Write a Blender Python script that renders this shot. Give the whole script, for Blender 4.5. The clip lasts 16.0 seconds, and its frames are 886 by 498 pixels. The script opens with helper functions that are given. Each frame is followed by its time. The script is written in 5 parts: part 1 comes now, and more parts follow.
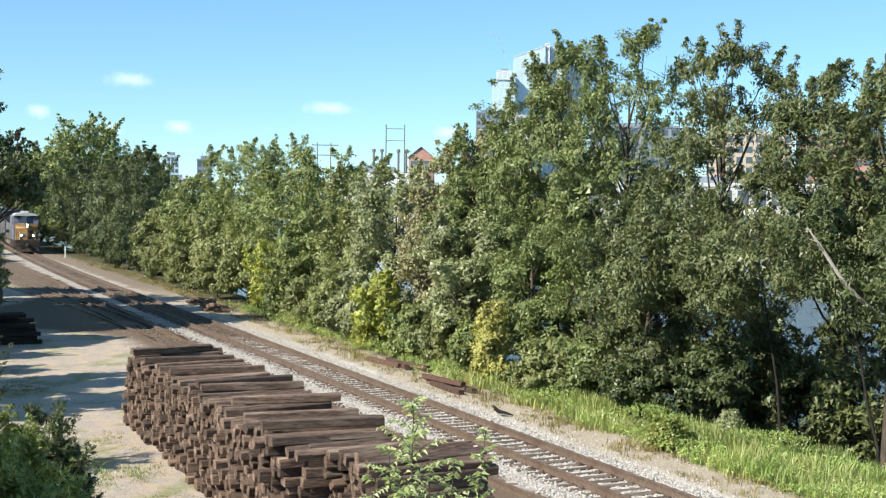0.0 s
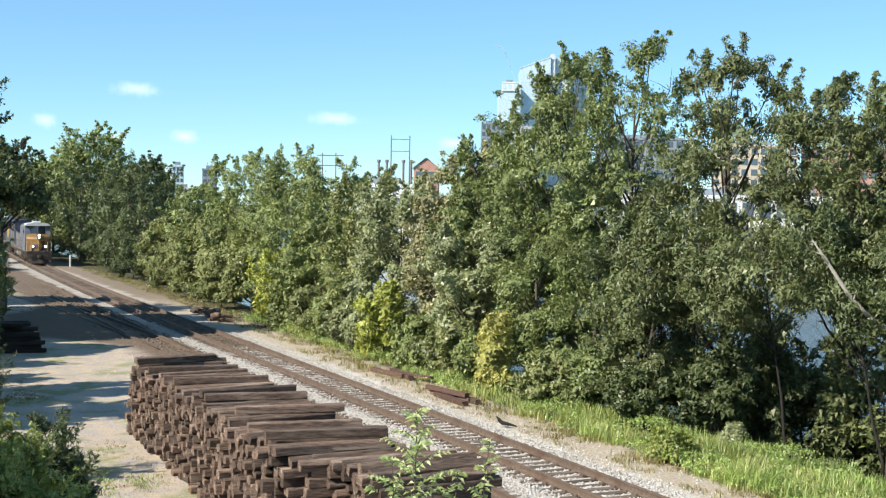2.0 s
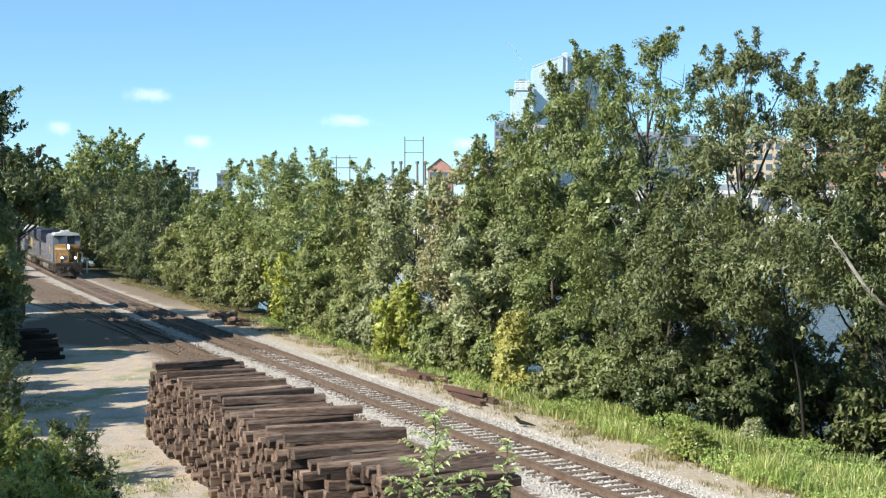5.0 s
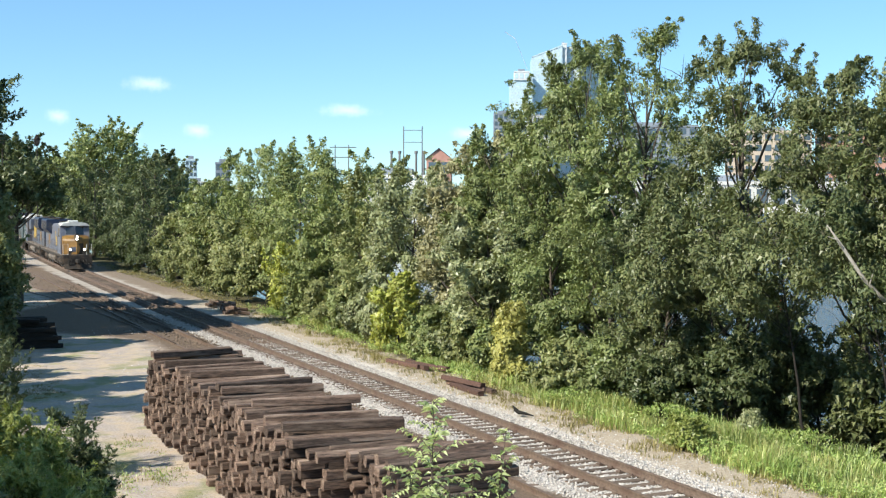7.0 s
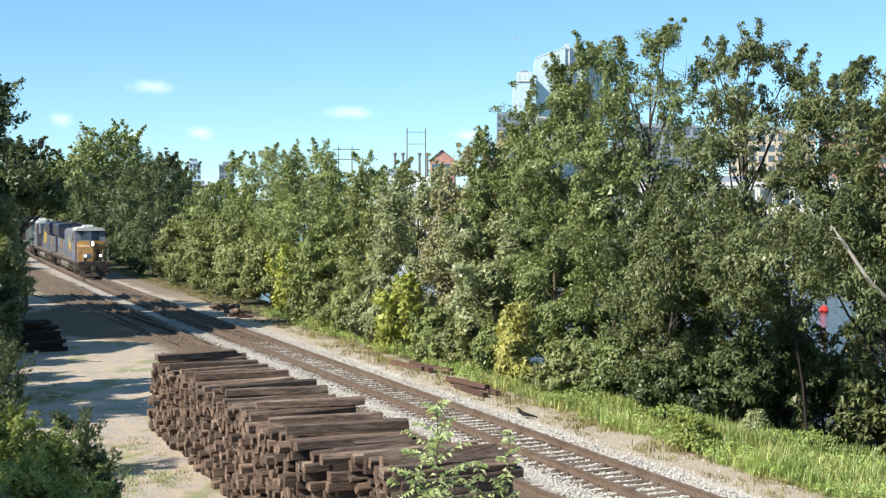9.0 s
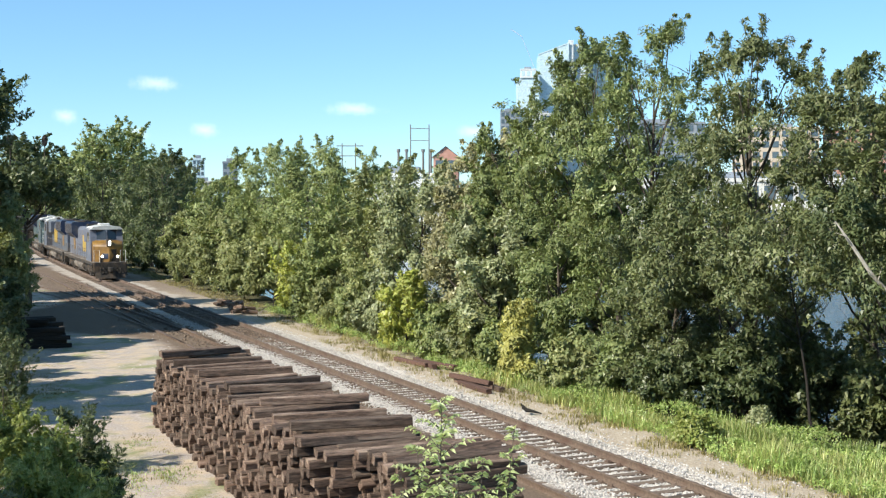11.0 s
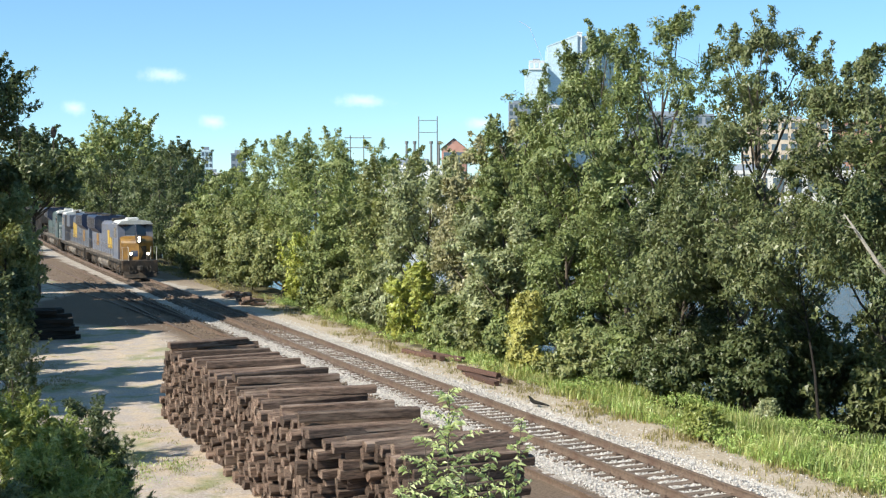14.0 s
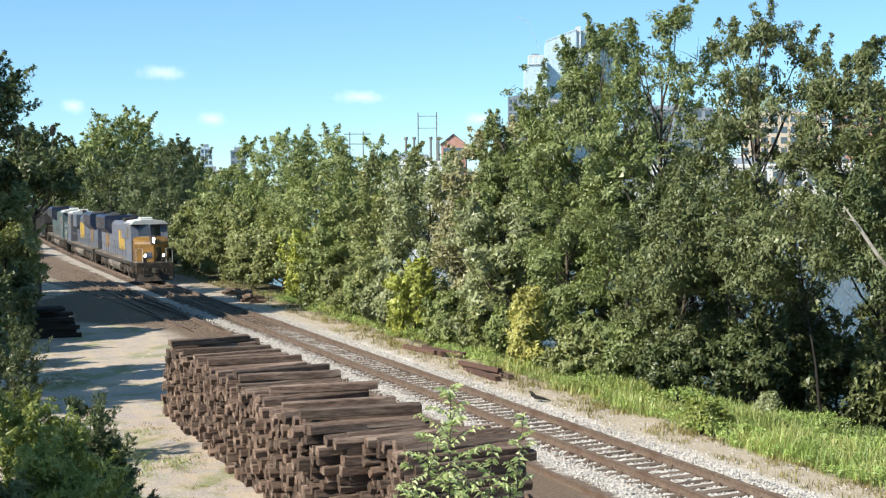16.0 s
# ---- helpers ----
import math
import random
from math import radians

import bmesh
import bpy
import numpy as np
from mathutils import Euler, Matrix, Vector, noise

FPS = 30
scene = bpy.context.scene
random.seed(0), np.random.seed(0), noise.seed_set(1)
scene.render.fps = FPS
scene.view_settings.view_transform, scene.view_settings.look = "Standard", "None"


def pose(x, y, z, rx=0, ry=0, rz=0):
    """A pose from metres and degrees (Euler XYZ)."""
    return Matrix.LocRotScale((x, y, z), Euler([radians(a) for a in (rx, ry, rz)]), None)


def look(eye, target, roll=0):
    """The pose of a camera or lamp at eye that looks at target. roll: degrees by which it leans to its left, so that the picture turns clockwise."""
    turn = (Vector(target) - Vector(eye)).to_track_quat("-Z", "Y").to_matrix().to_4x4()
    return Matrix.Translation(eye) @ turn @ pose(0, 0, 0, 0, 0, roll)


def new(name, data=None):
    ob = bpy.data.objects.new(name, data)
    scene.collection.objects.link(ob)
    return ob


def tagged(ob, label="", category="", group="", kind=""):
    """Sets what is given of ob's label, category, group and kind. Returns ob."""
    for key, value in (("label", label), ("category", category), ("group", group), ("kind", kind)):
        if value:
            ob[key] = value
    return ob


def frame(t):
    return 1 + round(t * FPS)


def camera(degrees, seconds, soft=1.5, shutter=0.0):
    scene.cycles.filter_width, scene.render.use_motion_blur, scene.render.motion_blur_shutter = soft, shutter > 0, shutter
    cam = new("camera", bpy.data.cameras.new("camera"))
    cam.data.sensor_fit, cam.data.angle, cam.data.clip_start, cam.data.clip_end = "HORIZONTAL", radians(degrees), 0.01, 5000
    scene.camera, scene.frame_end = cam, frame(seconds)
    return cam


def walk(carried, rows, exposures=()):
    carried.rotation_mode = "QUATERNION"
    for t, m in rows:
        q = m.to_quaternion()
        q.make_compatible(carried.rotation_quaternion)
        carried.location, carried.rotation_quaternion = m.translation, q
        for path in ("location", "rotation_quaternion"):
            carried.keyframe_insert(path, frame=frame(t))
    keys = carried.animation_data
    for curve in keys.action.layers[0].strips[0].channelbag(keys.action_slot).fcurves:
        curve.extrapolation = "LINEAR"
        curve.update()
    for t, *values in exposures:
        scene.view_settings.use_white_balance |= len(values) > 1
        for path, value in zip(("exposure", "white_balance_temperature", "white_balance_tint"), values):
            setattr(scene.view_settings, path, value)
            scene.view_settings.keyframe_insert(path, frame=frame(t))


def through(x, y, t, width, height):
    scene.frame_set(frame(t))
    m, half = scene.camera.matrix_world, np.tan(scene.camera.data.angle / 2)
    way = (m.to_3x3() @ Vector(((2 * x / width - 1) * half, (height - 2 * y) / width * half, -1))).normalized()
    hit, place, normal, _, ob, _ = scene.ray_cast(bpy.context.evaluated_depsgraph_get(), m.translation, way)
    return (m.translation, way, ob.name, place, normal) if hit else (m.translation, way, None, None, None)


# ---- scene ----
# World: x runs across the railway (right positive), y along it away from the viewer, z up.
# ---- camera ----
cam = camera(39.22, 16.0, soft=1.25)
EYE_Z, TRACK_TURN = 7.2, 24.4
# seconds, turn to the left of the view axis, tilt, lean
VIEW = (
    (0, -1.0242, -2.4405, 0.7311),
    (0.5, -1.0928, -2.4194, 0.8701),
    (1, -0.8950, -2.1606, 0.7904),
    (1.5, -0.7238, -2.0514, 0.9493),
    (2, -0.8088, -1.9457, 1.0201),
    (2.5, -0.8615, -1.9448, 1.0064),
    (3, -0.7704, -1.9852, 0.9586),
    (3.5, -0.4234, -1.6099, 0.6876),
    (4, -0.2187, -1.6089, 0.3136),
    (6.5, -0.0743, -2.4344, 0.0167),
    (7, -0.1729, -2.3940, 0.2173),
    (7.5, -0.1381, -2.4428, 0.1869),
    (8, -0.1576, -2.4702, 0.0390),
    (8.5, -0.0985, -2.4364, 0.1939),
    (9, 0.0000, -2.3166, 0.0000),
    (11.5, 0.2062, -2.5129, -0.0111),
    (12, 0.2577, -2.5190, 0.1244),
    (12.5, 0.4235, -2.5693, 0.1622),
    (13, 0.4844, -2.5928, 0.3133),
    (13.5, 0.4985, -2.7220, 0.0829),
    (14, 0.5375, -2.8483, 0.0162),
    (14.5, 0.5281, -3.0498, -0.4735),
    (15, 0.4780, -2.9136, -0.5800),
    (15.5, 0.5284, -2.9573, -0.6356),
    (16, 0.5501, -3.0481, -0.4032),
)
walk(cam, [(t, pose(0, 0, EYE_Z, 90 + tilt, 0, yaw - TRACK_TURN) @ pose(0, 0, 0, 0, 0, lean)) for t, yaw, tilt, lean in VIEW],
     exposures=[(0, 0.76, 6580, 6), (16, 0.76, 6580, 6)])

# ---- world and sun ----
SUN_TO = Vector((-0.93, -0.18, 0)).normalized()
SUN_EL = radians(39)
world = bpy.data.worlds.new("sky")
scene.world = world
world.use_nodes = True
wn = world.node_tree.nodes
sky = wn.new("ShaderNodeTexSky")
sky.sky_type, sky.sun_disc = "NISHITA", False
sky.sun_elevation = SUN_EL
sky.sun_rotation = math.atan2(SUN_TO.x, SUN_TO.y)
sky.air_density, sky.dust_density, sky.ozone_density = 0.8, 0.0, 4.0
clear = wn.new("ShaderNodeMix")
clear.data_type, clear.blend_type = "RGBA", "MULTIPLY"
clear.inputs[0].default_value, clear.inputs[7].default_value = 1.0, (0.83, 1.0, 1.1, 1)
world.node_tree.links.new(sky.outputs[0], clear.inputs[6])
# thin even haze over the whole sky
haze = wn.new("ShaderNodeMix")
haze.data_type = "RGBA"
haze.inputs[0].default_value, haze.inputs[7].default_value = 0.25, (1.95, 4.0, 5.5, 1)
world.node_tree.links.new(clear.outputs[2], haze.inputs[6])
world.node_tree.links.new(haze.outputs[2], wn["Background"].inputs[0])
wn["Background"].inputs[1].default_value = 0.1
sun = new("sun", bpy.data.lights.new("sun", "SUN"))
sun.data.energy, sun.data.angle, sun.data.color = 5.0, radians(0.53), (1.0, 0.94, 0.83)
sun_dir = SUN_TO * math.cos(SUN_EL) + Vector((0, 0, math.sin(SUN_EL)))
sun.matrix_world = look(sun_dir * 60, (0, 0, 0))


# ---- small tools ----
def track_x(s, x0=17.48):
    """The main track bends gently to the right beyond y = 90."""
    return x0 + max(0.0, s - 90) ** 2 / 4500


def smooth(a, b, v):
    t = min(1.0, max(0.0, (v - a) / (b - a)))
    return t * t * (3 - 2 * t)


def ground_z(x, y):
    """Yard level, river bank and river bed, far bank, and the mound below the viewer."""
    z = -0.05 - 0.12 * smooth(12.0, 15.6, x) - 0.1 * smooth(20.5, 22.5, x)
    z -= 2.9 * smooth(25.5, 30.5, x)
    z -= 0.02 * smooth(15.9, 16.3, x) * smooth(19.0, 18.7, x)
    z += 4.2 * smooth(165, 185, x)
    z += 3.4 * smooth(31, 9, y) * smooth(6.2, -1.5, x)
    z += 0.05 * noise.noise((x * 0.35, y * 0.35, 0)) * smooth(17, 14, x) + 0.12 * noise.noise((x * 0.5, y * 0.3, 3)) * smooth(20.5, 22, x)
    return z


class Geo:
    """Gathers faces for one mesh."""

    def __init__(self):
        self.v, self.f = [], []

    def add(self, verts, faces, m=None):
        k = len(self.v)
        self.v += [tuple(m @ Vector(p)) for p in verts] if m is not None else [tuple(p) for p in verts]
        self.f += [tuple(i + k for i in f) for f in faces]
        return self

    def box(self, x0, x1, y0, y1, z0, z1, c=0.0, m=None):
        """A box with edges chamfered by c."""
        if c <= 0:
            v = [(x, y, z) for x in (x0, x1) for y in (y0, y1) for z in (z0, z1)]
            return self.add(v, [(0, 1, 3, 2), (4, 6, 7, 5), (0, 4, 5, 1), (2, 3, 7, 6), (0, 2, 6, 4), (1, 5, 7, 3)], m)
        lo, hi = (x0, y0, z0), (x1, y1, z1)
        v, idx = [], {}
        for sx in (0, 1):
            for sy in (0, 1):
                for sz in (0, 1):
                    for a in range(3):
                        p = []
                        for i, sgn in enumerate((sx, sy, sz)):
                            e = hi[i] if sgn else lo[i]
                            p.append(e if i == a else e + (-c if sgn else c))
                        idx[(sx, sy, sz, a)] = len(v)
                        v.append(p)
        f = []
        for a in range(3):
            o = [i for i in range(3) if i != a]
            for sgn in (0, 1):
                q = []
                for u, w in ((0, 0), (1, 0), (1, 1), (0, 1)):
                    k = [0, 0, 0]
                    k[a], k[o[0]], k[o[1]] = sgn, u, w
                    q.append(idx[(*k, a)])
                f.append(q)
            for u in (0, 1):
                for w in (0, 1):
                    k0, k1 = [0, 0, 0], [0, 0, 0]
                    k0[o[0]] = k1[o[0]] = u
                    k0[o[1]] = k1[o[1]] = w
                    k1[a] = 1
                    f.append((idx[(*k0, o[0])], idx[(*k1, o[0])], idx[(*k1, o[1])], idx[(*k0, o[1])]))
        for sx in (0, 1):
            for sy in (0, 1):
                for sz in (0, 1):
                    f.append([idx[(sx, sy, sz, a)] for a in range(3)])
        return self.add(v, f, m)

    def prism(self, outline, axis, a, b, m=None):
        """An outline of pairs pushed along an axis (0, 1, 2) from a to b."""
        n = len(outline)
        v = []
        for e in (a, b):
            for p, q in outline:
                v.append([(e, p, q), (p, e, q), (p, q, e)][axis])
        f = [(i, (i + 1) % n, n + (i + 1) % n, n + i) for i in range(n)] + [tuple(range(n))[::-1], tuple(range(n, 2 * n))]
        return self.add(v, f, m)

    def tube(self, pts, radii, sides=6, m=None):
        """A tapered round bar along points."""
        pts = [Vector(p) for p in pts]
        v, f = [], []
        for i, p in enumerate(pts):
            d = (pts[min(i + 1, len(pts) - 1)] - pts[max(i - 1, 0)]).normalized()
            a = d.cross(Vector((0, 0, 1)) if abs(d.z) < 0.9 else Vector((1, 0, 0))).normalized()
            b = d.cross(a)
            for j in range(sides):
                t = 2 * math.pi * j / sides
                v.append(p + (a * math.cos(t) + b * math.sin(t)) * radii[i])
        for i in range(len(pts) - 1):
            for j in range(sides):
                k = (j + 1) % sides
                f.append((i * sides + j, i * sides + k, (i + 1) * sides + k, (i + 1) * sides + j))
        f += [tuple(range(sides)), tuple(range(len(v) - sides, len(v)))]
        return self.add(v, f, m)

    def disc(self, x0, x1, y, z, r, sides=18, m=None):
        """A round solid lying along x."""
        return self.prism([(y + r * math.cos(2 * math.pi * j / sides), z + r * math.sin(2 * math.pi * j / sides)) for j in range(sides)], 0, x0, x1, m)

    def mesh(self, name, material, flat=True):
        me = bpy.data.meshes.new(name)
        me.from_pydata(self.v, [], self.f)
        bm = bmesh.new()
        bm.from_mesh(me)
        bmesh.ops.recalc_face_normals(bm, faces=bm.faces)
        bm.to_mesh(me)
        bm.free()
        me.materials.append(material)
        if not flat:
            me.shade_smooth()
        return me


def fast_mesh(name, verts, quads, material):
    """A mesh straight from arrays of places and of four-cornered (or three-cornered) faces."""
    me = bpy.data.meshes.new(name)
    k = quads.shape[1]
    me.vertices.add(len(verts))
    me.vertices.foreach_set("co", np.ascontiguousarray(verts, np.float32).ravel())
    me.loops.add(quads.size)
    me.loops.foreach_set("vertex_index", np.ascontiguousarray(quads, np.int32).ravel())
    me.polygons.add(len(quads))
    me.polygons.foreach_set("loop_start", np.arange(0, quads.size, k, dtype=np.int32))
    me.update(calc_edges=True)
    me.materials.append(material)
    return me


def part(name, geo, material, parent, label="", flat=True):
    """One mesh object under a thing or a part."""
    ob = new(name, geo.mesh(name, material, flat) if isinstance(geo, Geo) else geo)
    ob.parent = parent
    if label:
        ob["label"] = label
    return ob


def thing(name, label, category, m=None, group="", kind=""):
    """An empty base that parents the parts of a thing."""
    ob = new(name)
    ob.empty_display_size = 0.2
    if m is not None:
        ob.matrix_basis = m
    return tagged(ob, label, category, group, kind)


# ---- materials ----
def nodes_of(name):
    m = bpy.data.materials.new(name)
    m.use_nodes = True
    return m, m.node_tree.nodes, m.node_tree.links, m.node_tree.nodes["Principled BSDF"]


def noise_node(n, l, co, scale, detail=6, rough=0.6):
    t = n.new("ShaderNodeTexNoise")
    t.inputs["Scale"].default_value, t.inputs["Detail"].default_value, t.inputs["Roughness"].default_value = scale, detail, rough
    l.new(co, t.inputs["Vector"])
    return t.outputs["Fac"]


def ramp(n, l, fac, stops):
    r = n.new("ShaderNodeValToRGB")
    el = r.color_ramp.elements
    while len(el) < len(stops):
        el.new(0.5)
    for e, (p, c) in zip(el, stops):
        e.position, e.color = p, (*c, 1)
    l.new(fac, r.inputs[0])
    return r.outputs[0]


def mix(n, l, fac, a, b, blend="MIX"):
    x = n.new("ShaderNodeMix")
    x.data_type, x.blend_type = "RGBA", blend
    if isinstance(fac, float):
        x.inputs[0].default_value = fac
    else:
        l.new(fac, x.inputs[0])
    for s, v in ((x.inputs[6], a), (x.inputs[7], b)):
        if isinstance(v, tuple):
            s.default_value = (*v, 1)
        else:
            l.new(v, s)
    return x.outputs[2]


def surface(name, c1, c2, scale=6.0, rough=0.8, bump=0.3, dirt=None, dirt_scale=0.7, amount=0.5, metal=0.0, vary=0.0, stretch=(1, 1, 1), spec=0.4, island=False):
    """Two tones of grain, broad stains of a third, fine relief, and a shade of its own for each piece."""
    m, n, l, b = nodes_of(name)
    tc = n.new("ShaderNodeTexCoord")
    mp = n.new("ShaderNodeMapping")
    mp.inputs["Scale"].default_value = stretch
    l.new(tc.outputs["Object"], mp.inputs["Vector"])
    co = mp.outputs[0]
    if vary:
        oi = n.new("ShaderNodeNewGeometry" if island else "ShaderNodeObjectInfo")
        rnd = oi.outputs["Random Per Island" if island else "Random"]
        add = n.new("ShaderNodeVectorMath")
        l.new(co, add.inputs[0])
        sc = n.new("ShaderNodeMath")
        sc.operation = "MULTIPLY"
        sc.inputs[1].default_value = 37.0
        l.new(rnd, sc.inputs[0])
        l.new(sc.outputs[0], add.inputs[1])
        co = add.outputs[0]
    fine = noise_node(n, l, co, scale)
    col = ramp(n, l, fine, [(0.3, c1), (0.7, c2)])
    if dirt:
        broad = noise_node(n, l, co, dirt_scale, 4)
        f = ramp(n, l, broad, [(0.62 - 0.3 * amount, (0, 0, 0)), (0.72, (1, 1, 1))])
        col = mix(n, l, f, col, dirt)
    if vary:
        mr = n.new("ShaderNodeMapRange")
        mr.inputs[3].default_value, mr.inputs[4].default_value = 1 - vary, 1 + vary
        l.new(rnd, mr.inputs[0])
        hsv = n.new("ShaderNodeHueSaturation")
        l.new(mr.outputs[0], hsv.inputs["Value"])
        l.new(col, hsv.inputs["Color"])
        col = hsv.outputs[0]
    l.new(col, b.inputs["Base Color"])
    b.inputs["Roughness"].default_value, b.inputs["Metallic"].default_value = rough, metal
    b.inputs["Specular IOR Level"].default_value = spec
    if bump:
        bp = n.new("ShaderNodeBump")
        bp.inputs["Strength"].default_value, bp.inputs["Distance"].default_value = bump, 0.03
        l.new(noise_node(n, l, co, scale * 3), bp.inputs["Height"])
        l.new(bp.outputs[0], b.inputs["Normal"])
    return m


def leaf_material(name, tones, through=0.24, gloss=0.45):
    """Leaves in several greens, one to a leaf, that let some light through."""
    m, n, l, b = nodes_of(name)
    g = n.new("ShaderNodeNewGeometry")
    col = ramp(n, l, g.outputs["Random Per Island"], [(i / (len(tones) - 1), c) for i, c in enumerate(tones)])
    tc = n.new("ShaderNodeTexCoord")
    broad = noise_node(n, l, tc.outputs["Object"], 0.45, 3)
    hsv = n.new("ShaderNodeHueSaturation")
    mr = n.new("ShaderNodeMapRange")
    mr.inputs[1].default_value, mr.inputs[2].default_value, mr.inputs[3].default_value, mr.inputs[4].default_value = 0.3, 0.7, 0.7, 1.3
    l.new(broad, mr.inputs[0])
    l.new(mr.outputs[0], hsv.inputs["Value"])
    l.new(col, hsv.inputs["Color"])
    l.new(hsv.outputs[0], b.inputs["Base Color"])
    b.inputs["Roughness"].default_value, b.inputs["Specular IOR Level"].default_value = 0.42, gloss
    tr = n.new("ShaderNodeBsdfTranslucent")
    warm = mix(n, l, 1.0, hsv.outputs[0], (1.0, 1.0, 0.45), "MULTIPLY")
    l.new(warm, tr.inputs[0])
    ms = n.new("ShaderNodeMixShader")
    ms.inputs[0].default_value = through
    l.new(b.outputs[0], ms.inputs[1])
    l.new(tr.outputs[0], ms.inputs[2])
    l.new(ms.outputs[0], n["Material Output"].inputs[0])
    return m


def glow(name, color, power):
    m, n, l, b = nodes_of(name)
    b.inputs["Base Color"].default_value = (*color, 1)
    b.inputs["Emission Color"].default_value = (*color, 1)
    b.inputs["Emission Strength"].default_value = power
    return m


def ground_material():
    """Pale yard grit, brown dirt round the old siding, pale ballast, and dry soil towards the bank."""
    m, n, l, b = nodes_of("yard_ground")
    tc = n.new("ShaderNodeTexCoord")
    co = tc.outputs["Object"]
    sep = n.new("ShaderNodeSeparateXYZ")
    l.new(co, sep.inputs[0])
    wob = noise_node(n, l, co, 0.55, 5)
    ma = n.new("ShaderNodeMath")
    ma.operation, ma.inputs[1].default_value, ma.inputs[2].default_value = "MULTIPLY_ADD", 2.4, -1.2
    l.new(wob, ma.inputs[0])
    ax = n.new("ShaderNodeMath")
    l.new(sep.outputs[0], ax.inputs[0])
    l.new(ma.outputs[0], ax.inputs[1])

    def step(a, c, along=None):
        r = n.new("ShaderNodeMapRange")
        r.interpolation_type = "SMOOTHSTEP"
        r.inputs[1].default_value, r.inputs[2].default_value = a, c
        l.new(along or ax.outputs[0], r.inputs[0])
        return r.outputs[0]

    fine = noise_node(n, l, co, 14, 8, 0.7)
    mid = noise_node(n, l, co, 1.3, 5)
    grit = ramp(n, l, fine, [(0.3, (0.25, 0.205, 0.178)), (0.5, (0.375, 0.32, 0.285)), (0.72, (0.53, 0.465, 0.425))])
    sand = ramp(n, l, fine, [(0.3, (0.36, 0.275, 0.195)), (0.7, (0.56, 0.45, 0.345))])
    weedy = ramp(n, l, fine, [(0.3, (0.13, 0.16, 0.06)), (0.7, (0.29, 0.29, 0.13))])
    brown = ramp(n, l, fine, [(0.3, (0.088, 0.06, 0.042)), (0.7, (0.215, 0.16, 0.12))])
    ballast = ramp(n, l, noise_node(n, l, co, 22, 4, 0.8), [(0.32, (0.26, 0.225, 0.195)), (0.5, (0.54, 0.49, 0.45)), (0.7, (0.76, 0.71, 0.66))])
    far_step = n.new("ShaderNodeMapRange")
    far_step.inputs[1].default_value, far_step.inputs[2].default_value, far_step.inputs[4].default_value = 52, 72, 0.65
    l.new(sep.outputs[1], far_step.inputs[0])
    ballast = mix(n, l, far_step.outputs[0], ballast, ramp(n, l, mid, [(0.35, (0.17, 0.135, 0.105)), (0.65, (0.36, 0.31, 0.26))]))
    soil = ramp(n, l, fine, [(0.3, (0.27, 0.21, 0.155)), (0.7, (0.53, 0.455, 0.365))])
    soil = mix(n, l, ramp(n, l, step(80, 100, sep.outputs[1]), [(0.0, (0, 0, 0)), (1.0, (0.75, 0.75, 0.75))]), soil, brown)
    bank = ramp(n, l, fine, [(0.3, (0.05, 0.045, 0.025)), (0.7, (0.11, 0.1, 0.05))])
    patch = ramp(n, l, mid, [(0.42, (0, 0, 0)), (0.62, (1, 1, 1))])
    col = mix(n, l, patch, grit, sand)
    patch2 = ramp(n, l, noise_node(n, l, co, 0.42, 6), [(0.53, (0, 0, 0)), (0.63, (0.8, 0.8, 0.8))])
    col = mix(n, l, patch2, col, weedy)
    # brown dirt, widened where the tree shadow falls to deepen it in colour
    spread = ramp(n, l, step(58, 100, sep.outputs[1]), [(0.02, (0, 0, 0)), (0.18, (1, 1, 1)), (0.55, (1, 1, 1)), (0.8, (0.25, 0.25, 0.25))])
    wide = n.new("ShaderNodeMath")
    wide.operation, wide.inputs[1].default_value = "MULTIPLY_ADD", 4.6
    l.new(spread, wide.inputs[0])
    l.new(ax.outputs[0], wide.inputs[2])
    col = mix(n, l, step(11.4, 13.0, wide.outputs[0]), col, brown)
    col = mix(n, l, step(15.0, 15.6), col, ballast)
    col = mix(n, l, step(19.2, 19.9), col, soil)
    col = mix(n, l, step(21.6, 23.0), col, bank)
    l.new(col, b.inputs["Base Color"])
    b.inputs["Roughness"].default_value = 0.95
    b.inputs["Specular IOR Level"].default_value = 0.2
    bp = n.new("ShaderNodeBump")
    bp.inputs["Strength"].default_value, bp.inputs["Distance"].default_value = 0.6, 0.05
    l.new(noise_node(n, l, co, 18, 6, 0.7), bp.inputs["Height"])
    l.new(bp.outputs[0], b.inputs["Normal"])
    return m


def water_material():
    m, n, l, b = nodes_of("river_water")
    b.inputs["Base Color"].default_value = (0.02, 0.03, 0.028, 1)
    b.inputs["Roughness"].default_value = 0.06
    tc = n.new("ShaderNodeTexCoord")
    bp = n.new("ShaderNodeBump")
    bp.inputs["Strength"].default_value, bp.inputs["Distance"].default_value = 0.45, 0.1
    l.new(noise_node(n, l, tc.outputs["Object"], 3.2, 5), bp.inputs["Height"])
    l.new(bp.outputs[0], b.inputs["Normal"])
    return m


def glass_material(name, tint, rough=0.05):
    m, n, l, b = nodes_of(name)
    tc = n.new("ShaderNodeTexCoord")
    l.new(ramp(n, l, noise_node(n, l, tc.outputs["Object"], 0.8, 3), [(0.35, tuple(c * 0.7 for c in tint)), (0.7, tint)]), b.inputs["Base Color"])
    b.inputs["Roughness"].default_value, b.inputs["Specular IOR Level"].default_value = rough, 0.8
    return m


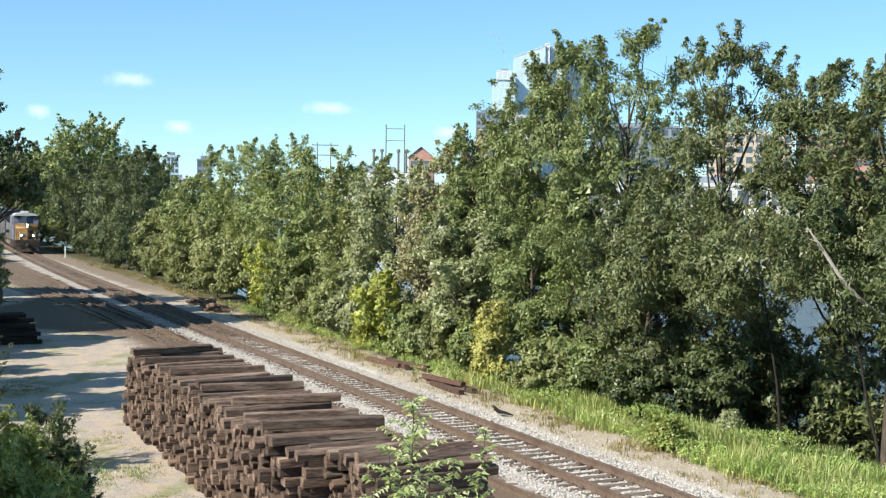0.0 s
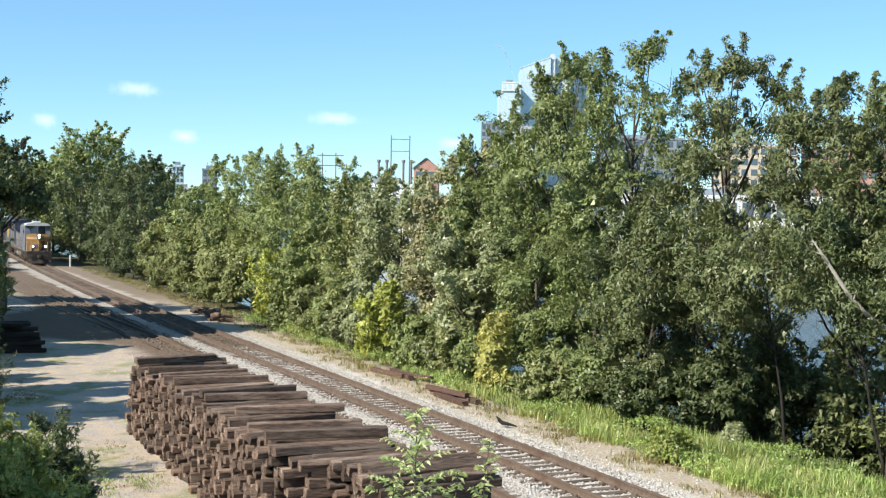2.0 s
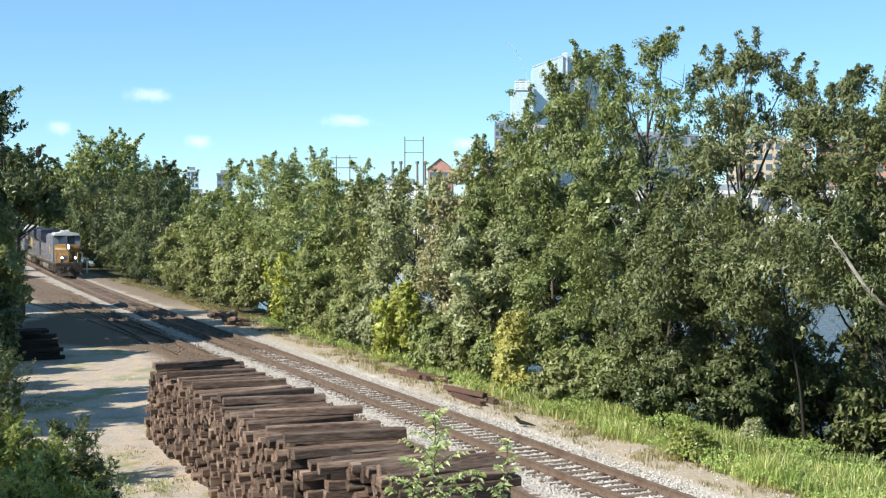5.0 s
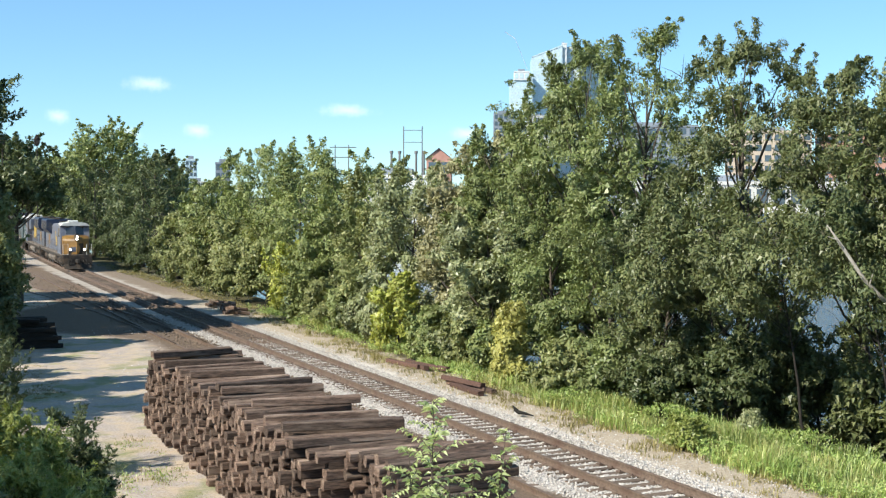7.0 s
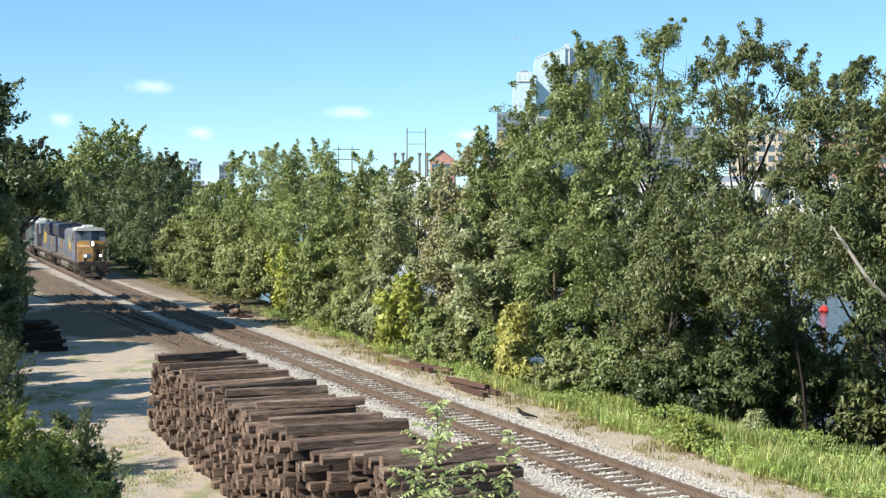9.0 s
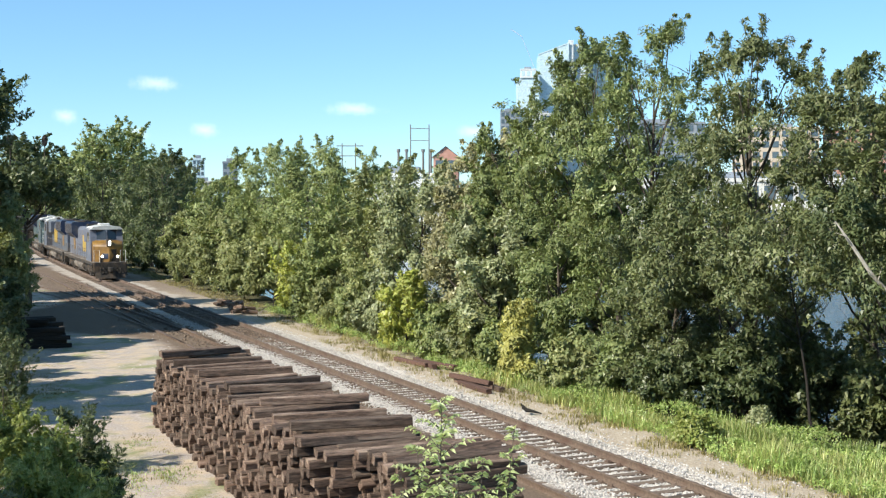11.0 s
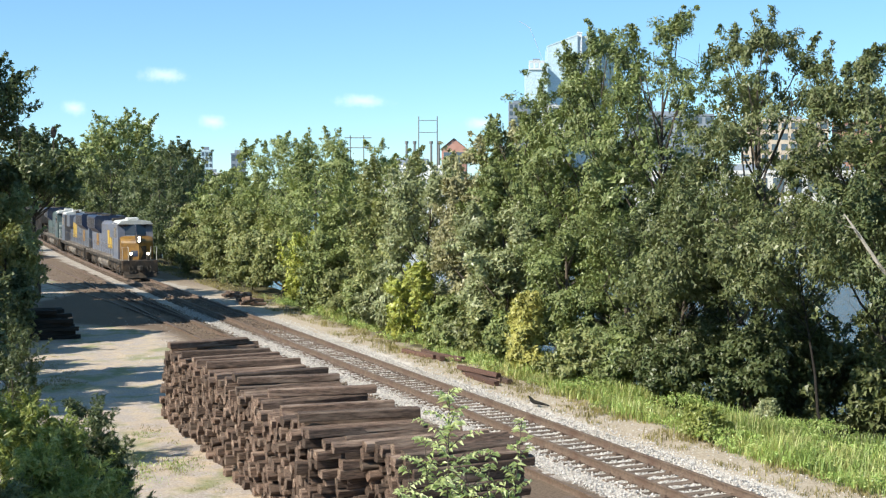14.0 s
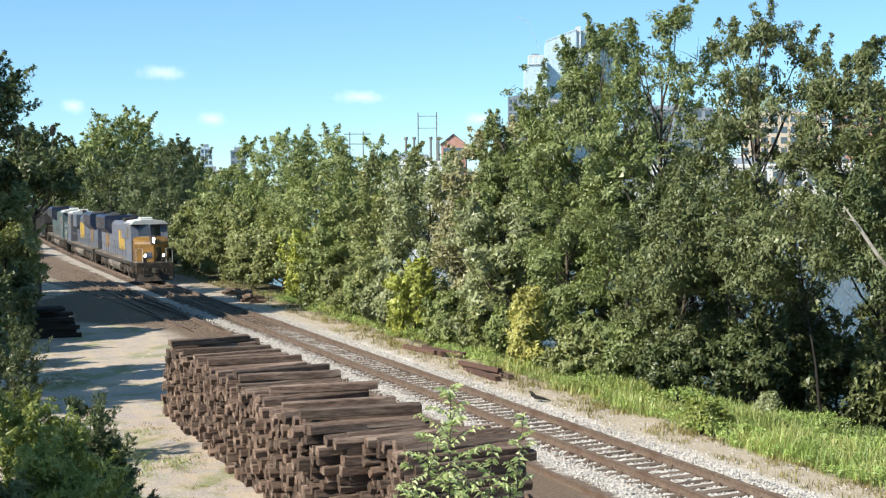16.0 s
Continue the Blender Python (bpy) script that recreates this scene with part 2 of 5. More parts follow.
M_GROUND, M_WATER = ground_material(), water_material()
M_TIE = surface("creosoted_wood", (0.030, 0.020, 0.015), (0.205, 0.132, 0.097), 12, 0.85, 0.8, dirt=(0.32, 0.235, 0.18), dirt_scale=2.2, amount=0.35, vary=0.45, stretch=(0.35, 2.5, 2.5))
M_TIE_JOINED = surface("creosoted_wood_inner", (0.030, 0.020, 0.015), (0.205, 0.132, 0.097), 12, 0.85, 0.8, dirt=(0.32, 0.235, 0.18), dirt_scale=2.2, amount=0.35, vary=0.45, stretch=(0.35, 2.5, 2.5), island=True)
# near black: the deep shade on the pile is put into this colour
M_BLACK_TIMBER = surface("black_timber", (0.008, 0.007, 0.006), (0.03, 0.025, 0.02), 9, 0.8, 0.4, vary=0.3, stretch=(0.35, 2.5, 2.5))
M_TRACK_TIE = surface("weathered_track_tie", (0.065, 0.046, 0.034), (0.165, 0.122, 0.095), 8, 0.9, 0.4, dirt=(0.2, 0.155, 0.125), dirt_scale=3, amount=0.4, vary=0.3, stretch=(0.4, 2.5, 2.5))
M_RUST_TIE = surface("red_brown_timber", (0.055, 0.03, 0.022), (0.155, 0.085, 0.065), 9, 0.85, 0.4, vary=0.3, stretch=(2, 0.4, 2))
M_RAIL = surface("rusty_rail", (0.095, 0.066, 0.05), (0.195, 0.142, 0.11), 12, 0.7, 0.25, dirt=(0.10, 0.06, 0.045), dirt_scale=1.5, metal=0.1)
M_STONE = surface("ballast_stone", (0.31, 0.285, 0.265), (0.61, 0.575, 0.545), 7, 0.9, 0.2, vary=0.28, island=True)
M_CLOD = surface("brown_clod", (0.085, 0.058, 0.042), (0.25, 0.19, 0.145), 7, 0.95, 0.2, vary=0.4, island=True)
M_BARK = surface("bark", (0.045, 0.036, 0.028), (0.12, 0.095, 0.075), 10, 0.9, 0.6, stretch=(1, 1, 0.25))
# the bark again, blackened to put shade on the overhanging stems
M_SHADED_BARK = surface("shaded_bark", (0.014, 0.012, 0.01), (0.04, 0.033, 0.027), 10, 0.9, 0.6, stretch=(1, 1, 0.25))
M_DEAD = surface("bleached_branch", (0.28, 0.25, 0.21), (0.45, 0.41, 0.36), 10, 0.9, 0.4)
L_BRIGHT = leaf_material("leaf_bright", [(0.172, 0.215, 0.081), (0.242, 0.285, 0.110), (0.325, 0.345, 0.149)], gloss=0.3)
L_MID = leaf_material("leaf_mid", [(0.172, 0.202, 0.081), (0.248, 0.272, 0.113), (0.335, 0.332, 0.149)], gloss=0.3)
# dark green; also carries the shade of some trees in the leaf colour
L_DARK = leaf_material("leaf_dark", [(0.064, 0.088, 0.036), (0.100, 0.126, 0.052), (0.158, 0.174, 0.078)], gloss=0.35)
L_WILLOW = leaf_material("leaf_willow", [(0.125, 0.162, 0.057), (0.188, 0.228, 0.083), (0.272, 0.294, 0.132)], gloss=0.35)
L_OLIVE = leaf_material("leaf_olive", [(0.088, 0.112, 0.046), (0.138, 0.160, 0.064), (0.205, 0.214, 0.103)], gloss=0.35)
L_GREY = leaf_material("leaf_grey", [(0.195, 0.225, 0.112), (0.275, 0.302, 0.155), (0.375, 0.382, 0.210)], gloss=0.45)
L_TAN = leaf_material("leaf_tan", [(0.235, 0.222, 0.120), (0.315, 0.300, 0.165), (0.420, 0.395, 0.235)], gloss=0.35)
L_YELLOW = leaf_material("leaf_yellow", [(0.26, 0.31, 0.06), (0.38, 0.41, 0.085), (0.50, 0.49, 0.12)])
L_GOLD = leaf_material("leaf_gold", [(0.31, 0.31, 0.09), (0.43, 0.41, 0.125), (0.54, 0.50, 0.17)])
L_GRASS = leaf_material("grass_blade", [(0.165, 0.250, 0.062), (0.290, 0.390, 0.105), (0.460, 0.500, 0.200)])
L_PALE = leaf_material("grass_pale", [(0.22, 0.26, 0.08), (0.36, 0.38, 0.13), (0.50, 0.47, 0.20)])
L_DRY = leaf_material("dry_grass", [(0.16, 0.14, 0.05), (0.26, 0.22, 0.09), (0.34, 0.29, 0.13)])
L_SLOPE = leaf_material("leaf_slope", [(0.17, 0.215, 0.05), (0.27, 0.31, 0.08), (0.40, 0.42, 0.15)], through=0.3)
L_SPRIG = leaf_material("leaf_sprig", [(0.30, 0.38, 0.15), (0.48, 0.54, 0.27), (0.66, 0.68, 0.42)], through=0.35)


# ---- ground, river, tracks ----
def build_ground():
    xs = sorted({*np.round(np.arange(-12, 34, 0.6), 2), *np.arange(-60, -12, 8.0), *np.arange(34, 190, 6.0), *np.arange(190, 400, 40.0), -3000, -800, -250, 700, 1500, 4800})
    ys = sorted({*np.round(np.arange(4, 110, 1.0), 2), *np.arange(110, 260, 6.0), *np.arange(-40, 4, 6.0), -1500, -300, 320, 500, 900, 1800, 4800})
    v = [(x, y, ground_z(x, y)) for y in ys for x in xs]
    k = len(xs)
    f = [(j * k + i, j * k + i + 1, (j + 1) * k + i + 1, (j + 1) * k + i) for j in range(len(ys) - 1) for i in range(k - 1)]
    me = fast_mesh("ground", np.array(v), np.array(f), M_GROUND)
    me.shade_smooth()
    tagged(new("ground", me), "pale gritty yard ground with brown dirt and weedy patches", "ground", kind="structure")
    w = Geo().add([(27, -300, -2.45), (180, -300, -2.45), (180, 3000, -2.45), (27, 3000, -2.45)], [(0, 1, 2, 3)])
    tagged(new("water", w.mesh("water", M_WATER)), "dark rippled river water beyond the trees", "river", kind="structure")


RAIL = [(-0.085, 0.0), (0.085, 0.0), (0.085, 0.018), (0.016, 0.042), (0.016, 0.142), (0.045, 0.155), (0.045, 0.195), (-0.045, 0.195), (-0.045, 0.155), (-0.016, 0.142), (-0.016, 0.042), (-0.085, 0.018)]


def rail_mesh(name, line, ss, z):
    """The rail's outline carried along a line x(s)."""
    n, v, f = len(RAIL), [], []
    for s in ss:
        v += [(line(s) + px, s, z + pz) for px, pz in RAIL]
    for i in range(len(ss) - 1):
        f += [(i * n + j, i * n + (j + 1) % n, (i + 1) * n + (j + 1) % n, (i + 1) * n + j) for j in range(n)]
    g = Geo().add(v, f + [tuple(range(n)), tuple(range(len(v) - n, len(v)))])
    return g.mesh(name, M_RAIL)


def tie_mesh(name, length, w, h, material, rng, c=0.015):
    """A sawn timber with worn edges, uneven along its length; it lies along x."""
    ring = [(-w / 2 + c, 0), (w / 2 - c, 0), (w / 2, c), (w / 2, h - c), (w / 2 - c, h), (-w / 2 + c, h), (-w / 2, h - c), (-w / 2, c)]
    v, f = [], []
    for x in (-length / 2, -length / 6, length / 5, length / 2):
        dy, dz = rng.uniform(-0.008, 0.008), rng.uniform(-0.008, 0.008)
        v += [(x + rng.uniform(-0.008, 0.008), p + dy, q + dz) for p, q in ring]
    for i in range(3):
        f += [(i * 8 + j, i * 8 + (j + 1) % 8, (i + 1) * 8 + (j + 1) % 8, (i + 1) * 8 + j) for j in range(8)]
    g = Geo().add(v, f + [tuple(range(8)), tuple(range(24, 32))])
    return g


def build_tracks():
    rng = random.Random(4)
    ss = [8 + 2 * i for i in range(125)]
    main = thing("railway_track", "rust-brown rails on weathered wooden ties in pale ballast", "railway track", kind="structure")
    for side in (-0.755, 0.755):
        part("rail", rail_mesh("rail", lambda s: track_x(s) + side, ss, -0.13), None, main)
    kinds = [tie_mesh("tie", 2.6, 0.225, 0.17, M_TRACK_TIE, rng).mesh("tie", M_TRACK_TIE) for _ in range(6)]
    plates = Geo()
    far = Geo()
    for i in range(420):
        s = 18 + 0.505 * i + rng.uniform(-0.04, 0.04)
        x = track_x(s) + rng.uniform(-0.06, 0.06)
        if i < 290:
            ob = part("tie", kinds[i % 6], None, main)
            ob.matrix_basis = pose(x, s, -0.31 + rng.uniform(-0.012, 0.012), 0, 0, rng.uniform(-1.2, 1.2) - math.degrees((s > 90) * (s - 90) / 2250))
        else:
            far.box(x - 1.3, x + 1.3, s - 0.11, s + 0.11, -0.3, -0.14, 0.01)
        if s < 75:
            for side in (-0.755, 0.755):
                plates.box(x + side - 0.17, x + side + 0.17, s - 0.095, s + 0.095, -0.145, -0.118)
                for dx in (-0.11, 0.11):
                    plates.box(x + side + dx - 0.02, x + side + dx + 0.02, s - 0.06, s - 0.03, -0.12, -0.085)
    tagged(part("far_ties", far, M_TRACK_TIE, main), kind="stuff")
    tagged(part("tie_plates", plates, M_RAIL, main), kind="stuff")

    def siding_x(s):
        return 14.0

    def spur_x(s):
        return 14.0 - (min(s, 104) - 58) ** 2 / 560 - max(0, s - 104) * 0.164 if s > 58 else 14.0

    for name, line, a, b, text in (("siding_track", siding_x, 12, 120, "old siding with rusty rails half buried in brown dirt"), ("spur_track", spur_x, 60, 170, "rusty spur rails curving off through brown dirt")):
        tr = thing(name, text, "railway track", kind="structure")
        for side in (-0.755, 0.755):
            part("rail", rail_mesh("rail", lambda s: line(s) + side, [a + 2 * i for i in range((b - a) // 2 + 1)], -0.17), None, tr)
        for i in range(int((b - a) / 0.56)):
            s = a + 0.56 * i
            if i % 3 == 2 and name == "spur_track":
                continue
            ob = part("tie", kinds[i % 6], None, tr)
            ob.matrix_basis = pose(line(s) + rng.uniform(-0.1, 0.1), s, -0.32 + rng.uniform(-0.015, 0.015), 0, 0, rng.uniform(-3, 3))


def scatter_stones(name, label, spans, count, size, seed, material=None):
    """Loose broken stone: squashed eight-sided lumps laid over the bed."""
    r = np.random.RandomState(seed)
    base = np.array([(1, 0, 0), (-1, 0, 0), (0, 1, 0), (0, -1, 0), (0, 0, 1), (0, 0, -1)], float)
    tris = np.array([(0, 2, 4), (2, 1, 4), (1, 3, 4), (3, 0, 4), (2, 0, 5), (1, 2, 5), (3, 1, 5), (0, 3, 5)])
    w = np.array([s[6] for s in spans], float)
    which = r.choice(len(spans), count, p=w / w.sum())
    sp = np.array([s[:6] for s in spans], float)[which]
    u = r.rand(count)
    y = sp[:, 2] + (sp[:, 3] - sp[:, 2]) * u ** 1.25
    x = sp[:, 0] + (sp[:, 1] - sp[:, 0]) * r.rand(count)
    x += np.where(y > 90, (y - 90) ** 2 / 4500, 0)
    # between the rails the stone fills the cribs and leaves the ties bare
    crib = 18.2525 + 0.505 * np.round((y - 18.2525) / 0.505) + 0.12 * (2 * r.rand(count) - 1)
    y = np.where((x > 16.1) & (x < 18.9), crib, y)
    z = sp[:, 4] + (sp[:, 5] - sp[:, 4]) * r.rand(count)
    sz = size * (0.6 + 0.9 * r.rand(count))
    p = base[None] * (0.7 + 0.6 * r.rand(count, 6, 1)) * sz[:, None, None]
    a = r.rand(count) * 6.28
    c, s = np.cos(a)[:, None], np.sin(a)[:, None]
    q = np.stack([p[..., 0] * c - p[..., 1] * s, p[..., 0] * s + p[..., 1] * c, p[..., 2] * 0.75 + p[..., 0] * 0.25], -1)
    q += np.stack([x, y, z], -1)[:, None]
    f = tris[None] + 6 * np.arange(count)[:, None, None]
    tagged(new(name, fast_mesh(name, q.reshape(-1, 3), f.reshape(-1, 3), material or M_STONE)), label, "gravel", kind="stuff")


# ---- plants ----
def leaf_cloud(centres, spread, per, size, seed, droop=0.0, up=0.5, narrow=0.45, outward=None, simple=False):
    """Rhombic leaves gathered round twig centres; each is its own small face, turned mostly outwards and up."""
    r = np.random.RandomState(seed)
    k = len(centres)
    sp = np.asarray(spread, float).reshape(-1, 1, 1) * (0.6 + 0.8 * r.rand(k, 1, 1))
    out = r.randn(k, 3) if outward is None else np.asarray(outward)
    # most leaves lie on the outer skin of their spray, the rest hang loose about it
    q = r.randn(k, per, 3) + 0.7 * out[:, None] + (0, 0, up)
    q /= np.linalg.norm(q, axis=-1, keepdims=True)
    rad = np.where(r.rand(k, per, 1) < 0.72, 0.8 + 0.3 * r.rand(k, per, 1), 1.5 * r.rand(k, per, 1))
    off = q * rad * sp * (1.15, 1.15, 0.75)
    off[..., 2] -= droop * sp[..., 0] * (r.rand(k, per) + 1.4 * np.hypot(q[..., 0], q[..., 1]) ** 2 * r.rand(k, per))
    pos = (np.asarray(centres)[:, None] + off).reshape(-1, 3)
    m = len(pos)
    q = q.reshape(-1, 3)
    d = r.randn(m, 3) * 0.7 + 0.5 * q
    d[:, 2] -= 0.35 + droop
    d /= np.linalg.norm(d, axis=1, keepdims=True)
    nrm = r.randn(m, 3) * 0.4 + 0.7 * q + 0.75 * np.repeat(out, per, 0)
    nrm[:, 2] += 0.35
    side = np.cross(d, nrm)
    side /= np.linalg.norm(side, axis=1, keepdims=True) + 1e-6
    ln = (size * (0.6 + 0.8 * r.rand(m)))[:, None]
    wd = ln * narrow * (0.8 + 0.5 * r.rand(m))[:, None]
    if simple:
        v = np.stack([pos - d * ln * 0.45 - side * wd * 0.42, pos - d * ln * 0.3 + side * wd * 0.42, pos + d * ln * 0.55], 1)
        return v.reshape(-1, 3), np.arange(3 * m).reshape(-1, 3)
    v = np.stack([pos - d * ln * 0.5, pos + side * wd * 0.5 - d * ln * 0.05, pos + d * ln * 0.5, pos - side * wd * 0.5 - d * ln * 0.05], 1)
    return v.reshape(-1, 3), np.arange(4 * m).reshape(-1, 4)


def crown_centres(h, r, base, seed, lobes, twigs, ragged=0.2, top=0.5, lift=0.1):
    """Twig centres: uneven lobes round the stem, each made of sprays that taper to their tips."""
    rs = np.random.RandomState(seed)
    out, way, fat, hubs = [], [], [], []
    lobes = int(lobes * (1.9 if h > 5 else 1.3))
    for i in range(lobes):
        u = (i + 0.5) / lobes
        env = r * (1 - max(0.0, (u - top) / (1 - top)) ** 2.0 * 0.5) * (0.85 + 0.15 * min(1, u / 0.2)) * rs.uniform(0.82, 1.15)
        a = 2.4 * i + rs.uniform(-0.5, 0.5)
        lr = max(0.3, env * rs.uniform(0.36, 0.58))
        dist = max(0.0, env - lr * rs.uniform(0.75, 1.0))
        z = base + lr * 0.6 + (h - base - lr * 1.5) * u
        c = np.array([math.cos(a) * dist, math.sin(a) * dist, z])
        hubs.append((c, lr))
        n = max(6, int(twigs * lr * lr / (r * r) * 3.3 / lobes))
        k = 9
        ns = max(4, n // k)
        q = rs.randn(ns, 3)
        q[:, 2] += 0.35
        q += 0.45 * c / (np.linalg.norm(c[:2]) + 1e-3) * (1, 1, 0)
        q /= np.linalg.norm(q, axis=1, keepdims=True)
        reach = lr * (0.85 + ragged * rs.randn(ns)).clip(0.45, 1.5)
        u = np.linspace(0.32, 1.12, k)[None] * np.ones((ns, 1))
        p = c + q[:, None] * (reach[:, None] * u)[..., None] * (1, 1, 0.85)
        # each spray lifts or hangs towards its tip
        p[..., 2] += lift * reach[:, None] * u ** 2
        p += rs.randn(ns, k, 3) * (0.13 * lr * (1.25 - u))[..., None]
        out.append(p.reshape(-1, 3))
        way.append(np.repeat(q, k, 0))
        fat.append((1.25 - 0.6 * u).ravel())
    # leading shoots that stand out of the top
    for i in range(max(4, lobes)):
        c, lr = hubs[-1 - i % max(1, int(lobes * 0.6))]
        d = np.array([rs.uniform(-0.8, 0.8), rs.uniform(-0.8, 0.8), 1.0])
        k = 12
        out.append(c + d * np.linspace(0.25, 0.95 + 0.65 * rs.rand(), k)[:, None] * lr + rs.randn(k, 3) * 0.05 * lr)
        way.append(np.repeat(d[None], k, 0))
        fat.append(np.linspace(0.75, 0.26, k))
    p, w, fat = np.concatenate(out), np.concatenate(way), np.concatenate(fat)
    scale = (h - base) / max(0.5, np.percentile(p[:, 2], 99.3) - base)
    p[:, 2] = np.where(p[:, 2] > base, base + (p[:, 2] - base) * scale, p[:, 2])
    p[:, 2] = np.maximum(p[:, 2], 0.15)
    hubs = [(np.array([c[0], c[1], base + (c[2] - base) * scale]), lr) for c, lr in hubs]
    return p, w, fat, hubs


# a natural gap through the boughs towards the open water
GAP_A, GAP_B = np.array((23.1, 25.7, 4.16)), np.array((33.6, 37.4, 2.77))

HOLLOWS = ((np.array((26.3, 38.6, 4.3)), 0.9),)


def plant(name, label, category, x, y, h, r, leaf, seed, base=0.4, lobes=14, twigs=420, per=26, size=0.15, spread=0.3, droop=0.2, trunk=0.16, ragged=0.22,
          top=0.5, narrow=0.45, group="", z=None, lean=(0, 0), bark=None, fine=0):
    """A tree or shrub: tapered stem with limbs to each lobe, and a crown of single leaves."""
    zz = ground_z(x, y) - 0.05 if z is None else z
    t = thing(name, label, category, pose(x, y, zz), group)
    cent, way, fat, hubs = crown_centres(h, r, base, seed, lobes, twigs, ragged, top, 0.34 - droop)
    cent[:, 0] += lean[0] * cent[:, 2] / h
    cent[:, 1] += lean[1] * cent[:, 2] / h
    if x > 24:
        world_cent = cent + (x, y, zz)
        u = np.clip(((world_cent - GAP_A) @ (GAP_B - GAP_A)) / ((GAP_B - GAP_A) @ (GAP_B - GAP_A)), 0, 1)
        away = np.linalg.norm(world_cent - (GAP_A + u[:, None] * (GAP_B - GAP_A)), axis=1)
        cent, way, fat = cent[away > 0.72], way[away > 0.72], fat[away > 0.72]
        # boughs stand apart, with shaded hollows between them
        bar = np.interp(cent[:, 2] + zz, (3.5, 6.0, 8.5, 11), (-0.3, -0.24, -0.26, -0.26)) if leaf in (L_WILLOW, L_OLIVE) else (-0.34 if r > 2 else -1)
        full = np.array([noise.noise((a * 0.62, b * 0.62, c * 0.8)) for a, b, c in cent + (x, y, zz)]) > bar
        # shaded hollows under the spreading crowns
        for hollow, size_of in HOLLOWS:
            full &= np.linalg.norm((cent + (x, y, zz) - hollow) * (1, 0.7, 1), axis=1) > size_of
        cent, way, fat = cent[full], way[full], fat[full]
    v, f = leaf_cloud(cent, spread * 1.3 * fat, int(per * (fine if fine else 0.64)), size * (1.06 if fine else 1.24), seed + 1, droop, narrow=narrow * (1.25 if h > 3 else 1), outward=way, simple=h > 3)
    # the dense heart of each bough
    if h > 3:
        hearts = np.array([c for c, lr in hubs]) + np.array([(lean[0] * c[2] / h, lean[1] * c[2] / h, 0) for c, lr in hubs])
        deep = hearts[:, 2] < h * 0.74
        if x > 24:
            at = hearts + (x, y, zz)
            u = np.clip(((at - GAP_A) @ (GAP_B - GAP_A)) / ((GAP_B - GAP_A) @ (GAP_B - GAP_A)), 0, 1)
            deep &= np.linalg.norm(at - (GAP_A + u[:, None] * (GAP_B - GAP_A)), axis=1) > 1.5
        v2, f2 = leaf_cloud(hearts[deep], np.array([lr for c, lr in hubs])[deep] * 0.5, 80, min(0.4, size * 1.6), seed + 2, 0, narrow=0.7, simple=True)
        f = np.concatenate([f, f2 + len(v)])
        v = np.concatenate([v, v2])
    rs = random.Random(seed)
    g = Geo()
    top_z = h * 0.86
    spine = [(lean[0] * u + rs.uniform(-0.1, 0.1) * (u > 0), lean[1] * u + rs.uniform(-0.1, 0.1) * (u > 0), top_z * u) for u in (0, 0.12, 0.3, 0.5, 0.75, 1)]
    g.tube(spine, [trunk * k for k in (1.35, 1.0, 0.85, 0.62, 0.35, 0.08)], 8)
    for c, lr in hubs:
        u = max(0.08, min(0.9, (c[2] - 0.35 * np.hypot(c[0], c[1])) / h - 0.05))
        a = Vector((lean[0] * u, lean[1] * u, top_z * u))
        b = Vector((c[0] + lean[0] * c[2] / h, c[1] + lean[1] * c[2] / h, c[2]))
        mid = (a + b) / 2 + Vector((rs.uniform(-0.15, 0.15), rs.uniform(-0.15, 0.15), -0.08 * (b - a).length))
        w = trunk * 0.42 * (1 - 0.6 * u)
        g.tube([a, mid, b, b + Vector((rs.uniform(-0.5, 0.5), rs.uniform(-0.5, 0.5), rs.uniform(0.2, 0.9))) * lr], [w, w * 0.7, w * 0.4, w * 0.1], 5)
        for _ in range(1):
            e = b + Vector((rs.uniform(-1, 1), rs.uniform(-1, 1), rs.uniform(-0.3, 1))) * lr * 0.9
            g.tube([b, (b + e) / 2 + Vector((0, 0, 0.05)), e], [w * 0.4, w * 0.25, w * 0.08], 4)
    part("trunk", g, bark or M_BARK, t, flat=False)
    part("crown", fast_mesh("crown", v, f, leaf), None, t)
    return t


